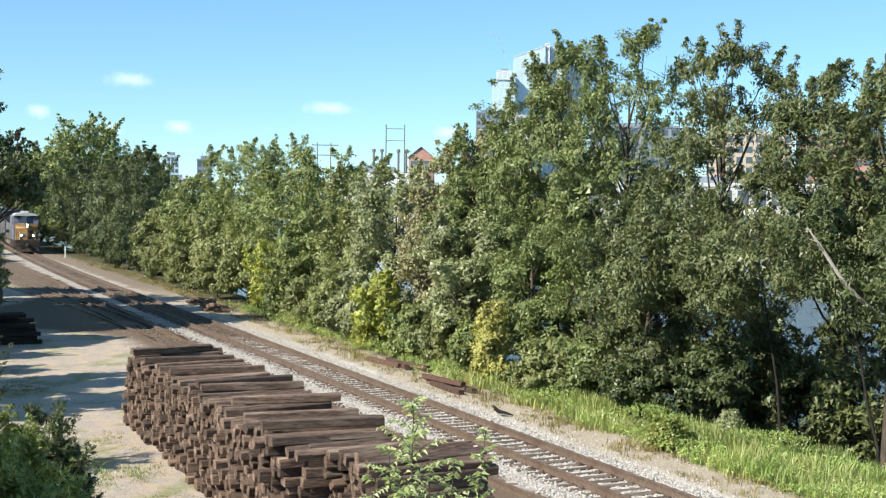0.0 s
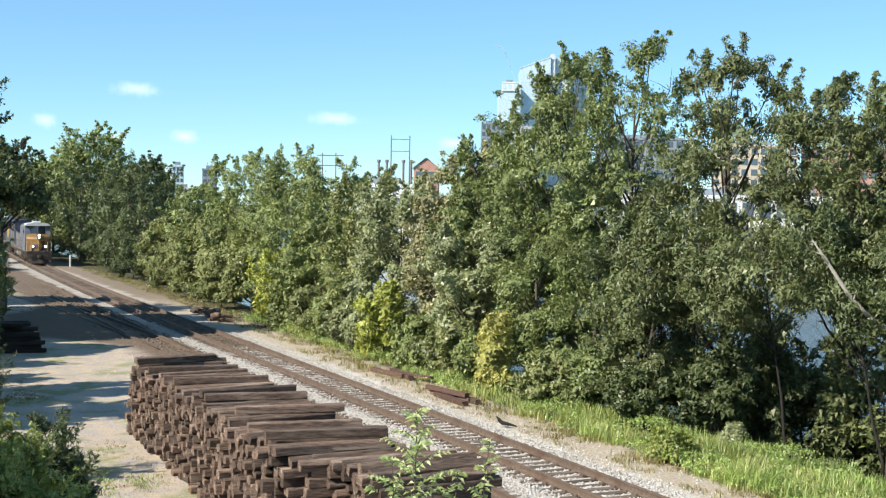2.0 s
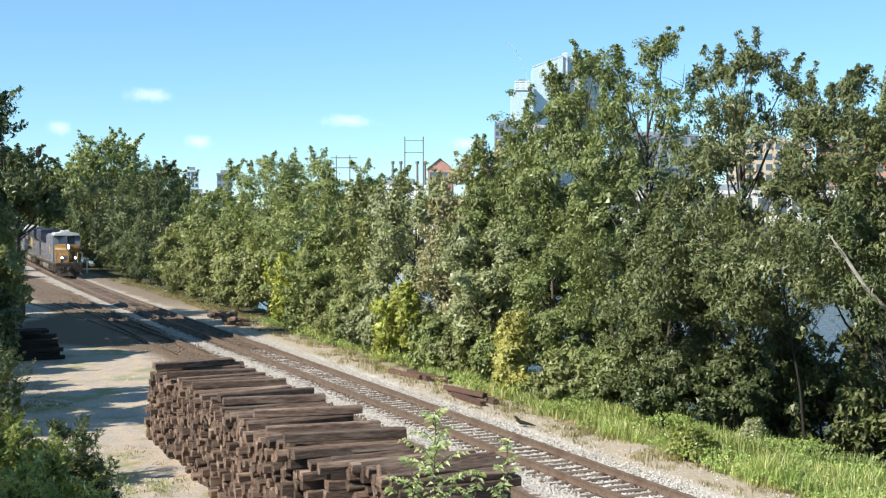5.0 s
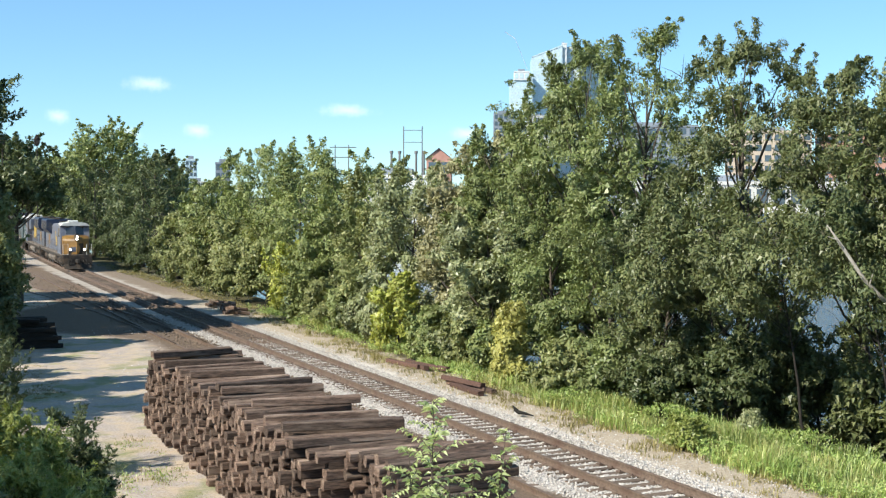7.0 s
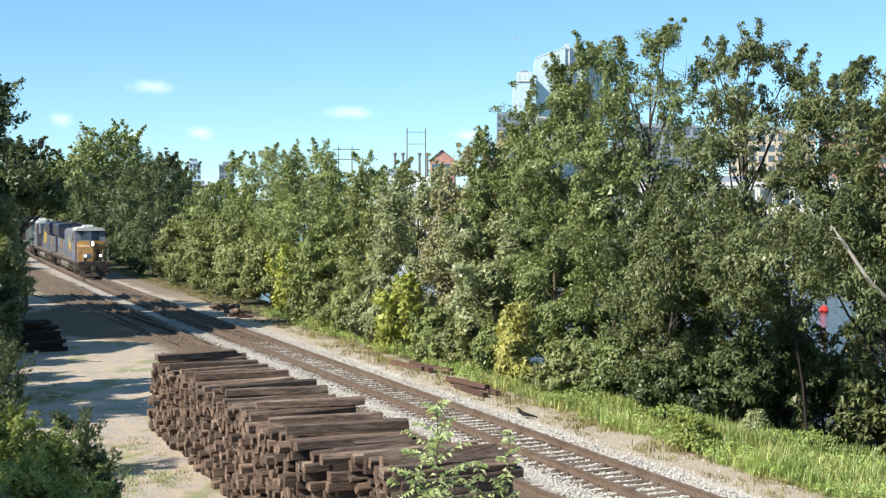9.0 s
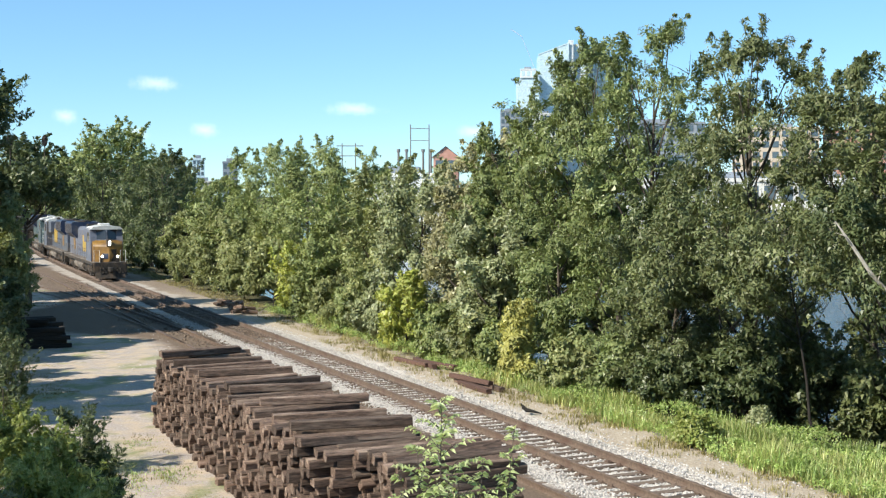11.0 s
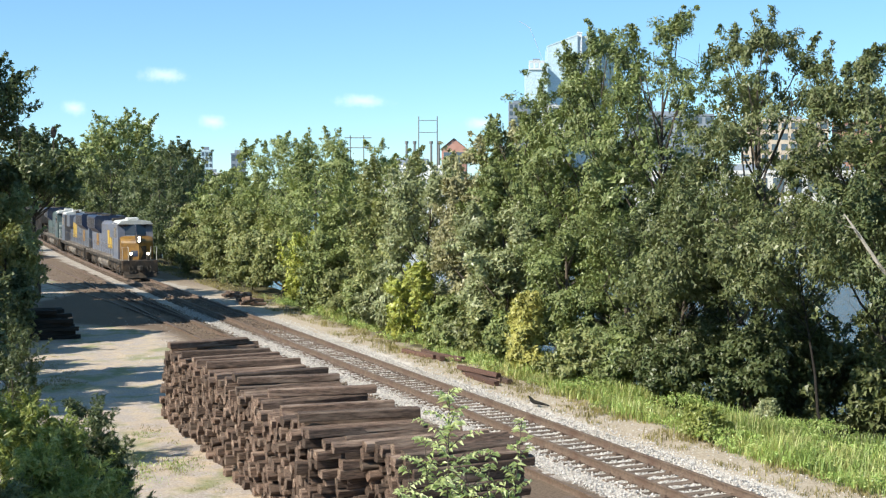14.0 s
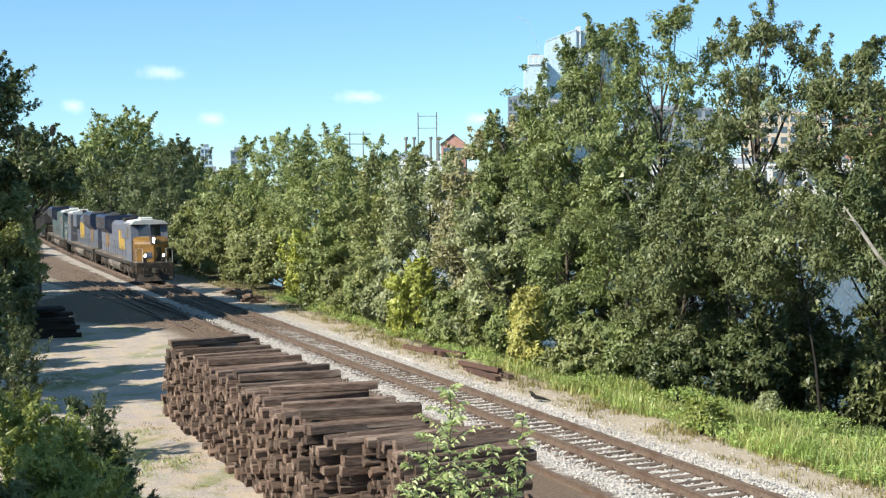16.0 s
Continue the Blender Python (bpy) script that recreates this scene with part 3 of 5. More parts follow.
def bank_trees():
    tree_text = "leafy deciduous tree on the river bank"
    near = "trees along the river bank"
    # big narrow-leaved trees at the water's edge
    for x, y, h, r, base, seed, lean in ((26.4, 51.0, 10.8, 2.5, 2.0, 10, (0, 0)), (27.2, 48.4, 12.7, 2.8, 2.0, 11, (0, 0)), (27.4, 45.2, 13.7, 2.6, 2.2, 17, (0, 0)), (28, 42.2, 14.2, 3.3, 2.2, 12, (0.3, 0)), (28.3, 36.0, 13.2, 2.8, 2.6, 13, (0, 0.3)),
                                         (30.4, 31.0, 11.7, 2.5, 3.6, 14, (-1.4, 1.2)), (28.6, 28.4, 11.6, 2.6, 3.6, 15, (0, 0)), (28.6, 24.6, 11.2, 2.6, 3.6, 16, (0, 0))):
        plant("tree", "tall narrow-leaved tree with thin open top on the river bank", "tree", x, y, h - ground_z(x, y), r, L_OLIVE if y < 37 else L_WILLOW, seed, base=base - ground_z(x, y), lobes=16, twigs=1500, per=26, size=0.158,
              spread=0.27, droop=0.4, trunk=0.2, ragged=0.24, top=0.55, narrow=0.36, group=near, lean=lean, fine=0.98)
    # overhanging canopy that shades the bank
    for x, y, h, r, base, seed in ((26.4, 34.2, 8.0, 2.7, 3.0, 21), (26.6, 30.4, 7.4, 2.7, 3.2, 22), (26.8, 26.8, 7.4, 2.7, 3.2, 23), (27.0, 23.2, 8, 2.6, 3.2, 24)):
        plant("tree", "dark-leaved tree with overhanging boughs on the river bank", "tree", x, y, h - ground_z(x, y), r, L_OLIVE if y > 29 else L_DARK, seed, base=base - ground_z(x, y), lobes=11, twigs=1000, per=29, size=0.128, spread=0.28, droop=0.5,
              trunk=0.05, ragged=0.22, top=0.6, narrow=0.4, group=near, lean=(-1.5, 0.3), bark=M_SHADED_BARK)
    # lower skirts of darker foliage; tree 29's dark leaves stand in for shade
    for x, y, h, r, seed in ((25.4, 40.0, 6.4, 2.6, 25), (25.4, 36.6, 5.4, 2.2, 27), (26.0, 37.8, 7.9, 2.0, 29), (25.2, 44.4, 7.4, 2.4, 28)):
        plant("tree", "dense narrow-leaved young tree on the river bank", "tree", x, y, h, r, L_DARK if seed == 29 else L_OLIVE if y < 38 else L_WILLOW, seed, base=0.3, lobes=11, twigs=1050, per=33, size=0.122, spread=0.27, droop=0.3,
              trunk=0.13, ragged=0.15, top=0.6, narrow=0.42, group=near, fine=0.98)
    # the middle of the row
    for x, y, h, r, seed, leaf in ((27, 54.6, 11.0, 2.8, 31, L_TAN), (25, 58.3, 9.0, 2.5, 32, L_GREY), (24.6, 49.0, 6.8, 2.3, 33, L_GREY), (25.2, 53.0, 8.2, 2.3, 39, L_TAN), (25, 63.0, 9.3, 2.5, 34, L_MID), (26.6, 52.0, 10.0, 2.6, 26, L_WILLOW),
                                   (26, 70.5, 10.2, 3.3, 35, L_BRIGHT), (24.6, 69.0, 6.6, 2.8, 36, L_BRIGHT), (27, 83.1, 12.0, 4.2, 37, L_BRIGHT), (27.5, 97.9, 12.6, 4.2, 38, L_BRIGHT), (25.8, 76.0, 9.8, 3.6, 40, L_BRIGHT), (27, 90.5, 11.6, 3.8, 57, L_BRIGHT)):
        plant("tree", tree_text, "tree", x, y, h, r, leaf, seed, base=0.4, lobes=10, twigs=800, per=30, size=0.165, spread=0.33, droop=0.2, trunk=0.16, ragged=0.15, top=0.68, narrow=0.5, group=near, fine=0.92)
    for x, y, h, r, seed, leaf in ((27, 109, 9.6, 3.0, 41, L_BRIGHT), (24.6, 82.5, 5.6, 2.6, 42, L_MID), (24.8, 90, 6.0, 2.8, 43, L_MID), (25, 99, 6.2, 2.8, 44, L_MID), (26.0, 127, 12.2, 5.0, 45, L_DARK),
                                   (25.0, 112, 6.0, 2.6, 47, L_MID), (27, 139, 11, 5.0, 48, L_DARK), (24.5, 156, 11.5, 5.0, 50, L_DARK)):
        plant("tree", tree_text, "tree", x, y, h, r, leaf, seed, base=0.4, lobes=9, twigs=760, per=30, size=0.2, spread=0.42, droop=0.15, trunk=0.22, ragged=0.14, top=0.62, narrow=0.55, group=near, fine=0.8)
    for x, y, h, r, seed, leaf in ((27.5, 167, 18, 7.5, 46, L_BRIGHT), (35, 172, 15.5, 6.0, 49, L_MID)):
        plant("tree", "broad leafy tree far down the line", "tree", x, y, h, r, leaf, seed, base=1.0, lobes=20, twigs=1900, per=26, size=0.3, spread=0.55, droop=0.15, trunk=0.3, ragged=0.14, top=0.6, narrow=0.55, group="trees far down the line")
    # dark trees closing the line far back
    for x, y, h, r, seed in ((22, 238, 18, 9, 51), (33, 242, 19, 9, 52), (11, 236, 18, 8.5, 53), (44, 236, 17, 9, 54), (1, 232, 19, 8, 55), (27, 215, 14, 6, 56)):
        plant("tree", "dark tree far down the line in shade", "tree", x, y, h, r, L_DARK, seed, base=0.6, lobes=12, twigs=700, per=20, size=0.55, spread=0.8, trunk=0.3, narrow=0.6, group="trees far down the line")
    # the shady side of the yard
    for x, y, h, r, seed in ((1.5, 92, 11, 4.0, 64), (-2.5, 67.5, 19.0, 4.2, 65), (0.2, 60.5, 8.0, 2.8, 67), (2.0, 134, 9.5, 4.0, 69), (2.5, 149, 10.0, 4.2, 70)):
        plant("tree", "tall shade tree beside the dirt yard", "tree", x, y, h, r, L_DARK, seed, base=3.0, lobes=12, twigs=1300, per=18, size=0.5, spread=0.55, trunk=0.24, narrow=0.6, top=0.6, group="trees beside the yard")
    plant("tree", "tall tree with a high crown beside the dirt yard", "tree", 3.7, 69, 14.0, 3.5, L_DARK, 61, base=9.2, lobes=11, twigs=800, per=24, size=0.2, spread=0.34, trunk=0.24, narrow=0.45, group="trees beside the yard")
    # dark leaves carry the shade on this tree in their colour
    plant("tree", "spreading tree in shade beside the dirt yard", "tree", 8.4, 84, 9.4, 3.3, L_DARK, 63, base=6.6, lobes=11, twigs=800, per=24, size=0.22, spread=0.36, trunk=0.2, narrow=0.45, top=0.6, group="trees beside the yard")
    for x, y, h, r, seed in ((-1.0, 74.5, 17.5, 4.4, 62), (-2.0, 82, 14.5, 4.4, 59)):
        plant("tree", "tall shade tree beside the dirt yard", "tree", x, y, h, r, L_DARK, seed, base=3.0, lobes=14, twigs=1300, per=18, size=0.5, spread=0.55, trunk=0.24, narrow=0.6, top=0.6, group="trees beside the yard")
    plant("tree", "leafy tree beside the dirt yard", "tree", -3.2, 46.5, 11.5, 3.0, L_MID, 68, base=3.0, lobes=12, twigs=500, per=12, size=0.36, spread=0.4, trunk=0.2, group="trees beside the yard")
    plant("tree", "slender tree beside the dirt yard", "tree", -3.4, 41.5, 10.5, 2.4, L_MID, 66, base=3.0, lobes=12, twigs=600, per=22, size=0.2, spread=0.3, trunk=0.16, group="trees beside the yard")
    # low shrubs take the dark leaf, which puts shade into their colour
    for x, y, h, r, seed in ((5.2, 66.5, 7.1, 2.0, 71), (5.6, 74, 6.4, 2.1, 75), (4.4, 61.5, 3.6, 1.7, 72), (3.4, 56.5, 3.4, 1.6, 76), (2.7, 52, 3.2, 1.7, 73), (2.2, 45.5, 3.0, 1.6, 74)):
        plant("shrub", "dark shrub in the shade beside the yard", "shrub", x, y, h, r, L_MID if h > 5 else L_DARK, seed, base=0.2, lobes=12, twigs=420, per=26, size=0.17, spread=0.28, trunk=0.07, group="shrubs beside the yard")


def bushes():
    for x, y, h, r, leaf, seed, text in ((22.8, 71.6, 4.7, 1.9, L_YELLOW, 81, "yellow-green bush at the foot of the trees"), (23.0, 55.4, 3.8, 1.5, L_YELLOW, 82, "yellow-green bush at the foot of the trees"),
                                         (22.8, 43.4, 3.3, 0.6, L_GOLD, 83, "thin sapling with golden yellow leaves"), (23.4, 48.5, 2.6, 1.3, L_MID, 84, "low green bush at the foot of the trees"),
                                         (23.3, 60.5, 2.8, 1.2, L_GREY, 85, "low grey-green bush at the foot of the trees"), (23.4, 66.5, 3.0, 1.5, L_MID, 86, "low green bush at the foot of the trees"),
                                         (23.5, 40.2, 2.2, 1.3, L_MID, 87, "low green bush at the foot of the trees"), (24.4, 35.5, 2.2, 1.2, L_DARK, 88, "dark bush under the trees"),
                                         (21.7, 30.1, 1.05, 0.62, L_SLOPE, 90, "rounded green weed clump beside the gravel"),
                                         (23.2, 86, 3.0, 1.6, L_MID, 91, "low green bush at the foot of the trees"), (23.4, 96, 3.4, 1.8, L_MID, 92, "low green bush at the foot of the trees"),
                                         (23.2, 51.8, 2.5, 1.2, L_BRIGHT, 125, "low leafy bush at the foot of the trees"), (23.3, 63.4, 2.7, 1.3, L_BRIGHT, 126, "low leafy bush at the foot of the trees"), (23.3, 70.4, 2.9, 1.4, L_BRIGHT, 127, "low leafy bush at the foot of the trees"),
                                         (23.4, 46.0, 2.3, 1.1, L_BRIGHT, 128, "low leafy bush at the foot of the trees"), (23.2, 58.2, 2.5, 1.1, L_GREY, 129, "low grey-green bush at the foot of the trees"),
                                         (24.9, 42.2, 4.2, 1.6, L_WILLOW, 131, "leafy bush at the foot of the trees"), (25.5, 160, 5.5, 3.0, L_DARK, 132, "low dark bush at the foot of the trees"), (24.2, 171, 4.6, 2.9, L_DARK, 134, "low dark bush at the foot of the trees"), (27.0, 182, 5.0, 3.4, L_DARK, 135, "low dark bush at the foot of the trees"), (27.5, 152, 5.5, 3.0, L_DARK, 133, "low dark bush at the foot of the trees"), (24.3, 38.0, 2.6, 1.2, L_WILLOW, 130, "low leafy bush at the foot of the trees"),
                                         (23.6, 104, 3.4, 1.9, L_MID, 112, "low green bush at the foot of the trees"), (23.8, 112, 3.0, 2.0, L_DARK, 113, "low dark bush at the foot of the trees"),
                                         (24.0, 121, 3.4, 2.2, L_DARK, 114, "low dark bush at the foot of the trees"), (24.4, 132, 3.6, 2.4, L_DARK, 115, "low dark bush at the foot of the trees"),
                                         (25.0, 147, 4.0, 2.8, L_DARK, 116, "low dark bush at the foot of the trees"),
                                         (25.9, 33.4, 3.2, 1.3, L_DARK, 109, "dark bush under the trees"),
                                         (25.2, 31.6, 0.8, 0.3, L_GREY, 93, "pale flowering weed at the edge of the bank")):
        k = 1.6 if h < 1.5 else 1.0
        plant("bush", text, "bush", x, y, h, r, leaf, seed, base=0.15, lobes=11, twigs=int((85 if leaf is L_GOLD else 300) / k), per=24, size=0.15 / k, spread=0.24 / k, trunk=0.05, ragged=0.25, narrow=0.45, group="bushes at the foot of the trees")
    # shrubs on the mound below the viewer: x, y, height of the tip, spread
    # 121 and 108 have dark leaves that carry shade in their colour
    for x, y, top, r, leaf, seed, text in ((2.6, 33.0, 3.7, 1.1, L_DARK, 121, "shrub on the near slope with shade put into its dark leaves"), (1.55, 22.0, 3.75, 0.62, L_SLOPE, 95, ""), (2.05, 22.2, 3.6, 0.6, L_SLOPE, 96, ""), (2.5, 21.6, 3.35, 0.58, L_SLOPE, 97, ""),
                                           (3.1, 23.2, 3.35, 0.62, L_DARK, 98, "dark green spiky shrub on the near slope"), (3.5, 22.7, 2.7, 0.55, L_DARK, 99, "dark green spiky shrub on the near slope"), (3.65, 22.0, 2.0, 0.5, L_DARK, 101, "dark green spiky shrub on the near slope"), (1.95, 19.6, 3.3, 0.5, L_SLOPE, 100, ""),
                                           (2.45, 19.6, 2.9, 0.5, L_SLOPE, 102, ""), (2.95, 20.2, 2.65, 0.48, L_SLOPE, 122, ""), (1.35, 18.9, 2.9, 0.55, L_DARK, 108, "shrub on the near slope with shade put into its dark leaves"), (0.7, 26.0, 3.1, 1.0, L_MID, 123, "")):
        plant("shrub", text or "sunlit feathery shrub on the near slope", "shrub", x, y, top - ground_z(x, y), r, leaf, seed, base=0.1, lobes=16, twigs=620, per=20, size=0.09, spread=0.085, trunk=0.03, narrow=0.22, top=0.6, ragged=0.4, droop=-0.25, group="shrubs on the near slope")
    # added out of view so that its shadow falls across the lower slope
    plant("shrub", "unseen tall scrub added to shade the near slope", "shrub", -4.0, 18.6, 6.3, 2.3, L_DARK, 124, base=0.2, lobes=14, twigs=700, per=22, size=0.2, spread=0.32, trunk=0.08, top=0.7, ragged=0.2, group="shrubs on the near slope")
    for x, y, h, r, seed in ((30.0, 22.5, 6.4, 2.3, 103), (30.2, 26.2, 6.0, 2.3, 104), (30.0, 30.0, 6.6, 2.4, 105), (30.2, 34.2, 6.8, 2.4, 106), (30.4, 38.5, 7.0, 2.4, 107), (28.8, 33.4, 4.4, 1.6, 117), (31.2, 30.4, 4.6, 1.6, 118), (31.4, 27.4, 4.6, 1.6, 119)):
        plant("shrub", "dark shrub at the water's edge under the trees", "shrub", x, y, h, r, L_OLIVE, seed, base=0.2, lobes=13, twigs=480, per=20, size=0.17, spread=0.3, trunk=0.07, top=0.7, ragged=0.3, group="shrubs at the water's edge")


def grass(name, label, material, spots, count, height, seed, edge=0.0):
    """Blades in tufts: each a bent strip of two faces."""
    r = np.random.RandomState(seed)
    sp = np.array(spots, float)
    a = (sp[:, 1] - sp[:, 0]) * (sp[:, 3] - sp[:, 2])
    w = sp[r.choice(len(sp), count // 14 + 1, p=a / a.sum())]
    tx, ty = w[:, 0] + (w[:, 1] - w[:, 0]) * r.rand(len(w)), w[:, 2] + (w[:, 3] - w[:, 2]) * r.rand(len(w)) ** 1.2
    th = 0.5 + 0.45 * r.rand(len(w)) + 1.1 * np.array([noise.noise((x * 0.8, y * 0.45, 7)) for x, y in zip(tx, ty)])
    keep = th > 0.45
    if edge:
        keep &= tx > w[:, 0] + edge * np.array([0.5 + noise.noise((0, py * 0.35, 3)) + 0.5 * noise.noise((0, py * 1.3, 9)) for py in ty])
    tx, ty, th = tx[keep], ty[keep], th[keep]
    x = np.repeat(tx, 14) + r.randn(len(tx) * 14) * 0.13
    y = np.repeat(ty, 14) + r.randn(len(tx) * 14) * 0.13
    h = np.repeat(th, 14) * height * (0.6 + 0.7 * r.rand(len(x)))
    z = np.array([ground_z(px, py) for px, py in zip(x, y)]) - 0.03
    an = r.rand(len(x)) * 6.28
    wd = 0.007 + 0.008 * r.rand(len(x))
    dx, dy = np.cos(an), np.sin(an)
    b = h * (0.1 + 0.5 * r.rand(len(x)))
    p = np.stack([x, y, z], -1)
    sd = np.stack([-dy, dx, 0 * dx], -1) * wd[:, None]
    mid = p + np.stack([dx * b * 0.35, dy * b * 0.35, h * 0.6], -1)
    tip = p + np.stack([dx * b, dy * b, h * (0.85 + 0.2 * r.rand(len(x)))], -1)
    v = np.stack([p - sd, p + sd, mid + sd * 0.9, mid - sd * 0.9, tip + sd * 0.15, tip - sd * 0.15], 1)
    k = 6 * np.arange(len(x))[:, None]
    f = np.concatenate([k + [0, 1, 2, 3], k + [3, 2, 4, 5]])
    tagged(new(name, fast_mesh(name, v.reshape(-1, 3), f, material)), label, "grass", kind="stuff")


def weeds(name, label, material, count, seed):
    """Broad-leaved weeds in uneven drifts along the verge."""
    r = np.random.RandomState(seed)
    y = 17 + 62 * r.rand(count) ** 1.5
    x = 21.5 + 4.0 * r.rand(count) ** 0.8 - 0.5 * (y < 36)
    h = np.array([0.3 + 0.6 * noise.noise((a * 0.7, b * 0.3, 11)) for a, b in zip(x, y)])
    ok = h > 0.05
    x, y, h = x[ok], y[ok], h[ok]
    c = np.stack([x, y, np.array([ground_z(a, b) for a, b in zip(x, y)]) + h], -1)
    v, f = leaf_cloud(c, 0.17, 24, 0.08, seed, 0.3, narrow=0.4)
    tagged(new(name, fast_mesh(name, v, f, material)), label, "weeds", kind="stuff")


def sapling():
    """The thin sapling close to the viewer, with long pale leaves on arching side shoots."""
    rs = np.random.RandomState(7)
    x0, y0 = 4.15, 9.25
    base = ground_z(x0, y0)
    t = thing("sapling", "slender sapling with long pale green leaves in sunlight", "sapling", pose(x0, y0, base - 0.05))
    H0 = 5.58 - base
    g = Geo()
    v, f = [], []

    def leaf(p, d, size):
        d = d / np.linalg.norm(d)
        s = np.cross(d, rs.randn(3) * 0.5 + (0, 0, 1))
        s /= np.linalg.norm(s)
        n = np.cross(s, d)
        k = len(v)
        w = size * 0.23
        v.extend([p, p + d * size * 0.45 + s * w + n * 0.012, p + d * size - n * 0.02, p + d * size * 0.45 - s * w + n * 0.012, p + d * size * 0.45 - n * 0.006])
        f.extend([(k, k + 1, k + 4, k), (k + 1, k + 2, k + 4, k + 1), (k + 2, k + 3, k + 4, k + 2), (k + 3, k, k + 4, k + 3)])

    # stems: offset to the side, how far below the highest tip, length of side shoots
    for side, below, reach, shoots in ((0.0, 0.0, 0.5, 22), (0.6, 0.22, 0.24, 16), (0.34, 0.5, 0.36, 13), (-0.2, 0.4, 0.42, 13), (0.14, 0.62, 0.42, 13), (0.5, 0.7, 0.32, 12), (-0.34, 0.62, 0.34, 11)):
        top = np.array([side * 0.91, -side * 0.41, H0 - below])
        foot = np.array([side * 0.25, -side * 0.1, 0.0])
        mid = foot * 0.35 + top * 0.65 + (rs.uniform(-0.04, 0.04), 0, 0)
        g.tube([foot, mid, top], [0.02, 0.011, 0.003], 6)
        for i in range(shoots):
            q = (i + 0.5) / shoots
            p0 = top + (mid - top) * (1 - q) * min(1.0, 1.25 / np.linalg.norm(mid - top))
            a = 2.4 * i + side * 9
            ln = max(0.05, reach * rs.uniform(0.6, 1.1) * (1 - q ** 2.5 * 0.85))
            out = np.array([math.cos(a), math.sin(a), 0.0])
            p1 = p0 + out * ln * 0.5 + (0, 0, ln * 0.45)
            p2 = p0 + out * ln + (0, 0, ln * 0.5)
            g.tube([p0, p1, p2], [0.005, 0.0035, 0.0015], 4)
            m = 4 + int(ln * 17)
            for j in range(m):
                e = j / (m - 1)
                p = p0 * (1 - e) ** 2 + 2 * p1 * e * (1 - e) + p2 * e * e
                across = np.array([-out[1], out[0], 0.0])
                for turn in (-1, 1):
                    leaf(p, across * turn + out * 0.45 + rs.randn(3) * 0.25 + (0, 0, 0.05), 0.084 * rs.uniform(0.7, 1.2) * (1 - 0.35 * e))
    part("stem", g, M_BARK, t)
    me = bpy.data.meshes.new("leaves")
    me.from_pydata([tuple(p) for p in v], [], [(a, b, c) for a, b, c, _ in f])
    me.materials.append(L_SPRIG)
    part("leaves", me, None, t)


# ---- timber ----
def tie_stack():
    rng = random.Random(11)
    st = thing("tie_stack", "long stack of old brown creosoted railway ties with jumbled ends", "stack of ties")
    meshes = [tie_mesh("tie", 2.6, w, h, M_TIE, rng, 0.02).mesh("tie", M_TIE) for w, h in ((0.23, 0.18), (0.22, 0.17), (0.25, 0.19), (0.21, 0.18), (0.24, 0.17), (0.23, 0.19))]
    inner = Geo()
    s = 21.75
    spots = []
    while s < 39.8:
        w = rng.uniform(0.225, 0.275)
        full = 2.15 + 0.22 * noise.noise((s * 0.5, 2, 0)) - 0.5 * smooth(39.0, 39.8, s)
        z, level = -0.05, 0
        lean = rng.uniform(-0.03, 0.03)
        xs = 9.05 + 1.05 * smooth(24.3, 22.9, s) + 0.08 * smooth(28, 38, s) + 0.15 * noise.noise((s * 0.8, 0, 5))
        while z < full - 0.1:
            h = rng.uniform(0.165, 0.2)
            top = z + h > full - 0.1
            roll = rng.choice((0, 0, 0, 90, 45, 20)) + rng.gauss(0, 12)
            x = xs + rng.gauss(0, 0.085) - 0.12 * (z < 0.9) * rng.random()
            yaw = rng.gauss(0, 4.5 if top else 2.6)
            spots.append((top, x, s + lean * level + rng.gauss(0, 0.02), z, roll, yaw, rng.gauss(0, 0.8)))
            z += h + rng.uniform(0.0, 0.018)
            level += 1
        s += w * 0.9
    # extra ties lying askew on top
    for s0 in (24.6, 26.5, 28.2, 30.5, 31.4, 33.7, 36.2, 38.4):
        spots.append((True, 9.1 + rng.gauss(0, 0.15), s0, 2.16 + 0.2 * noise.noise((s0 * 0.5, 2, 0)) + 0.06, rng.gauss(0, 6), rng.choice((-1, 1)) * rng.uniform(4, 11), 0))
    spots.sort(key=lambda q: (not q[0], q[2]))
    for k, (top, x, y, z, roll, yaw, tip) in enumerate(spots):
        m = pose(x, y, z + 0.09, 0, tip, yaw) @ pose(0, 0, 0, roll, 0, 0) @ pose(0, 0, -0.09)
        if k < 290:
            ob = part("tie", meshes[k % 6], None, st)
            ob.matrix_basis = m
        else:
            inner.add([v.co for v in meshes[k % 6].vertices], [tuple(p.vertices) for p in meshes[k % 6].polygons], m)
    me = bpy.data.meshes.new("timber_rest")
    me.from_pydata(inner.v, [], inner.f)
    me.materials.append(M_TIE_JOINED)
    tagged(part("timber_rest", me, None, st), kind="stuff")
    return meshes


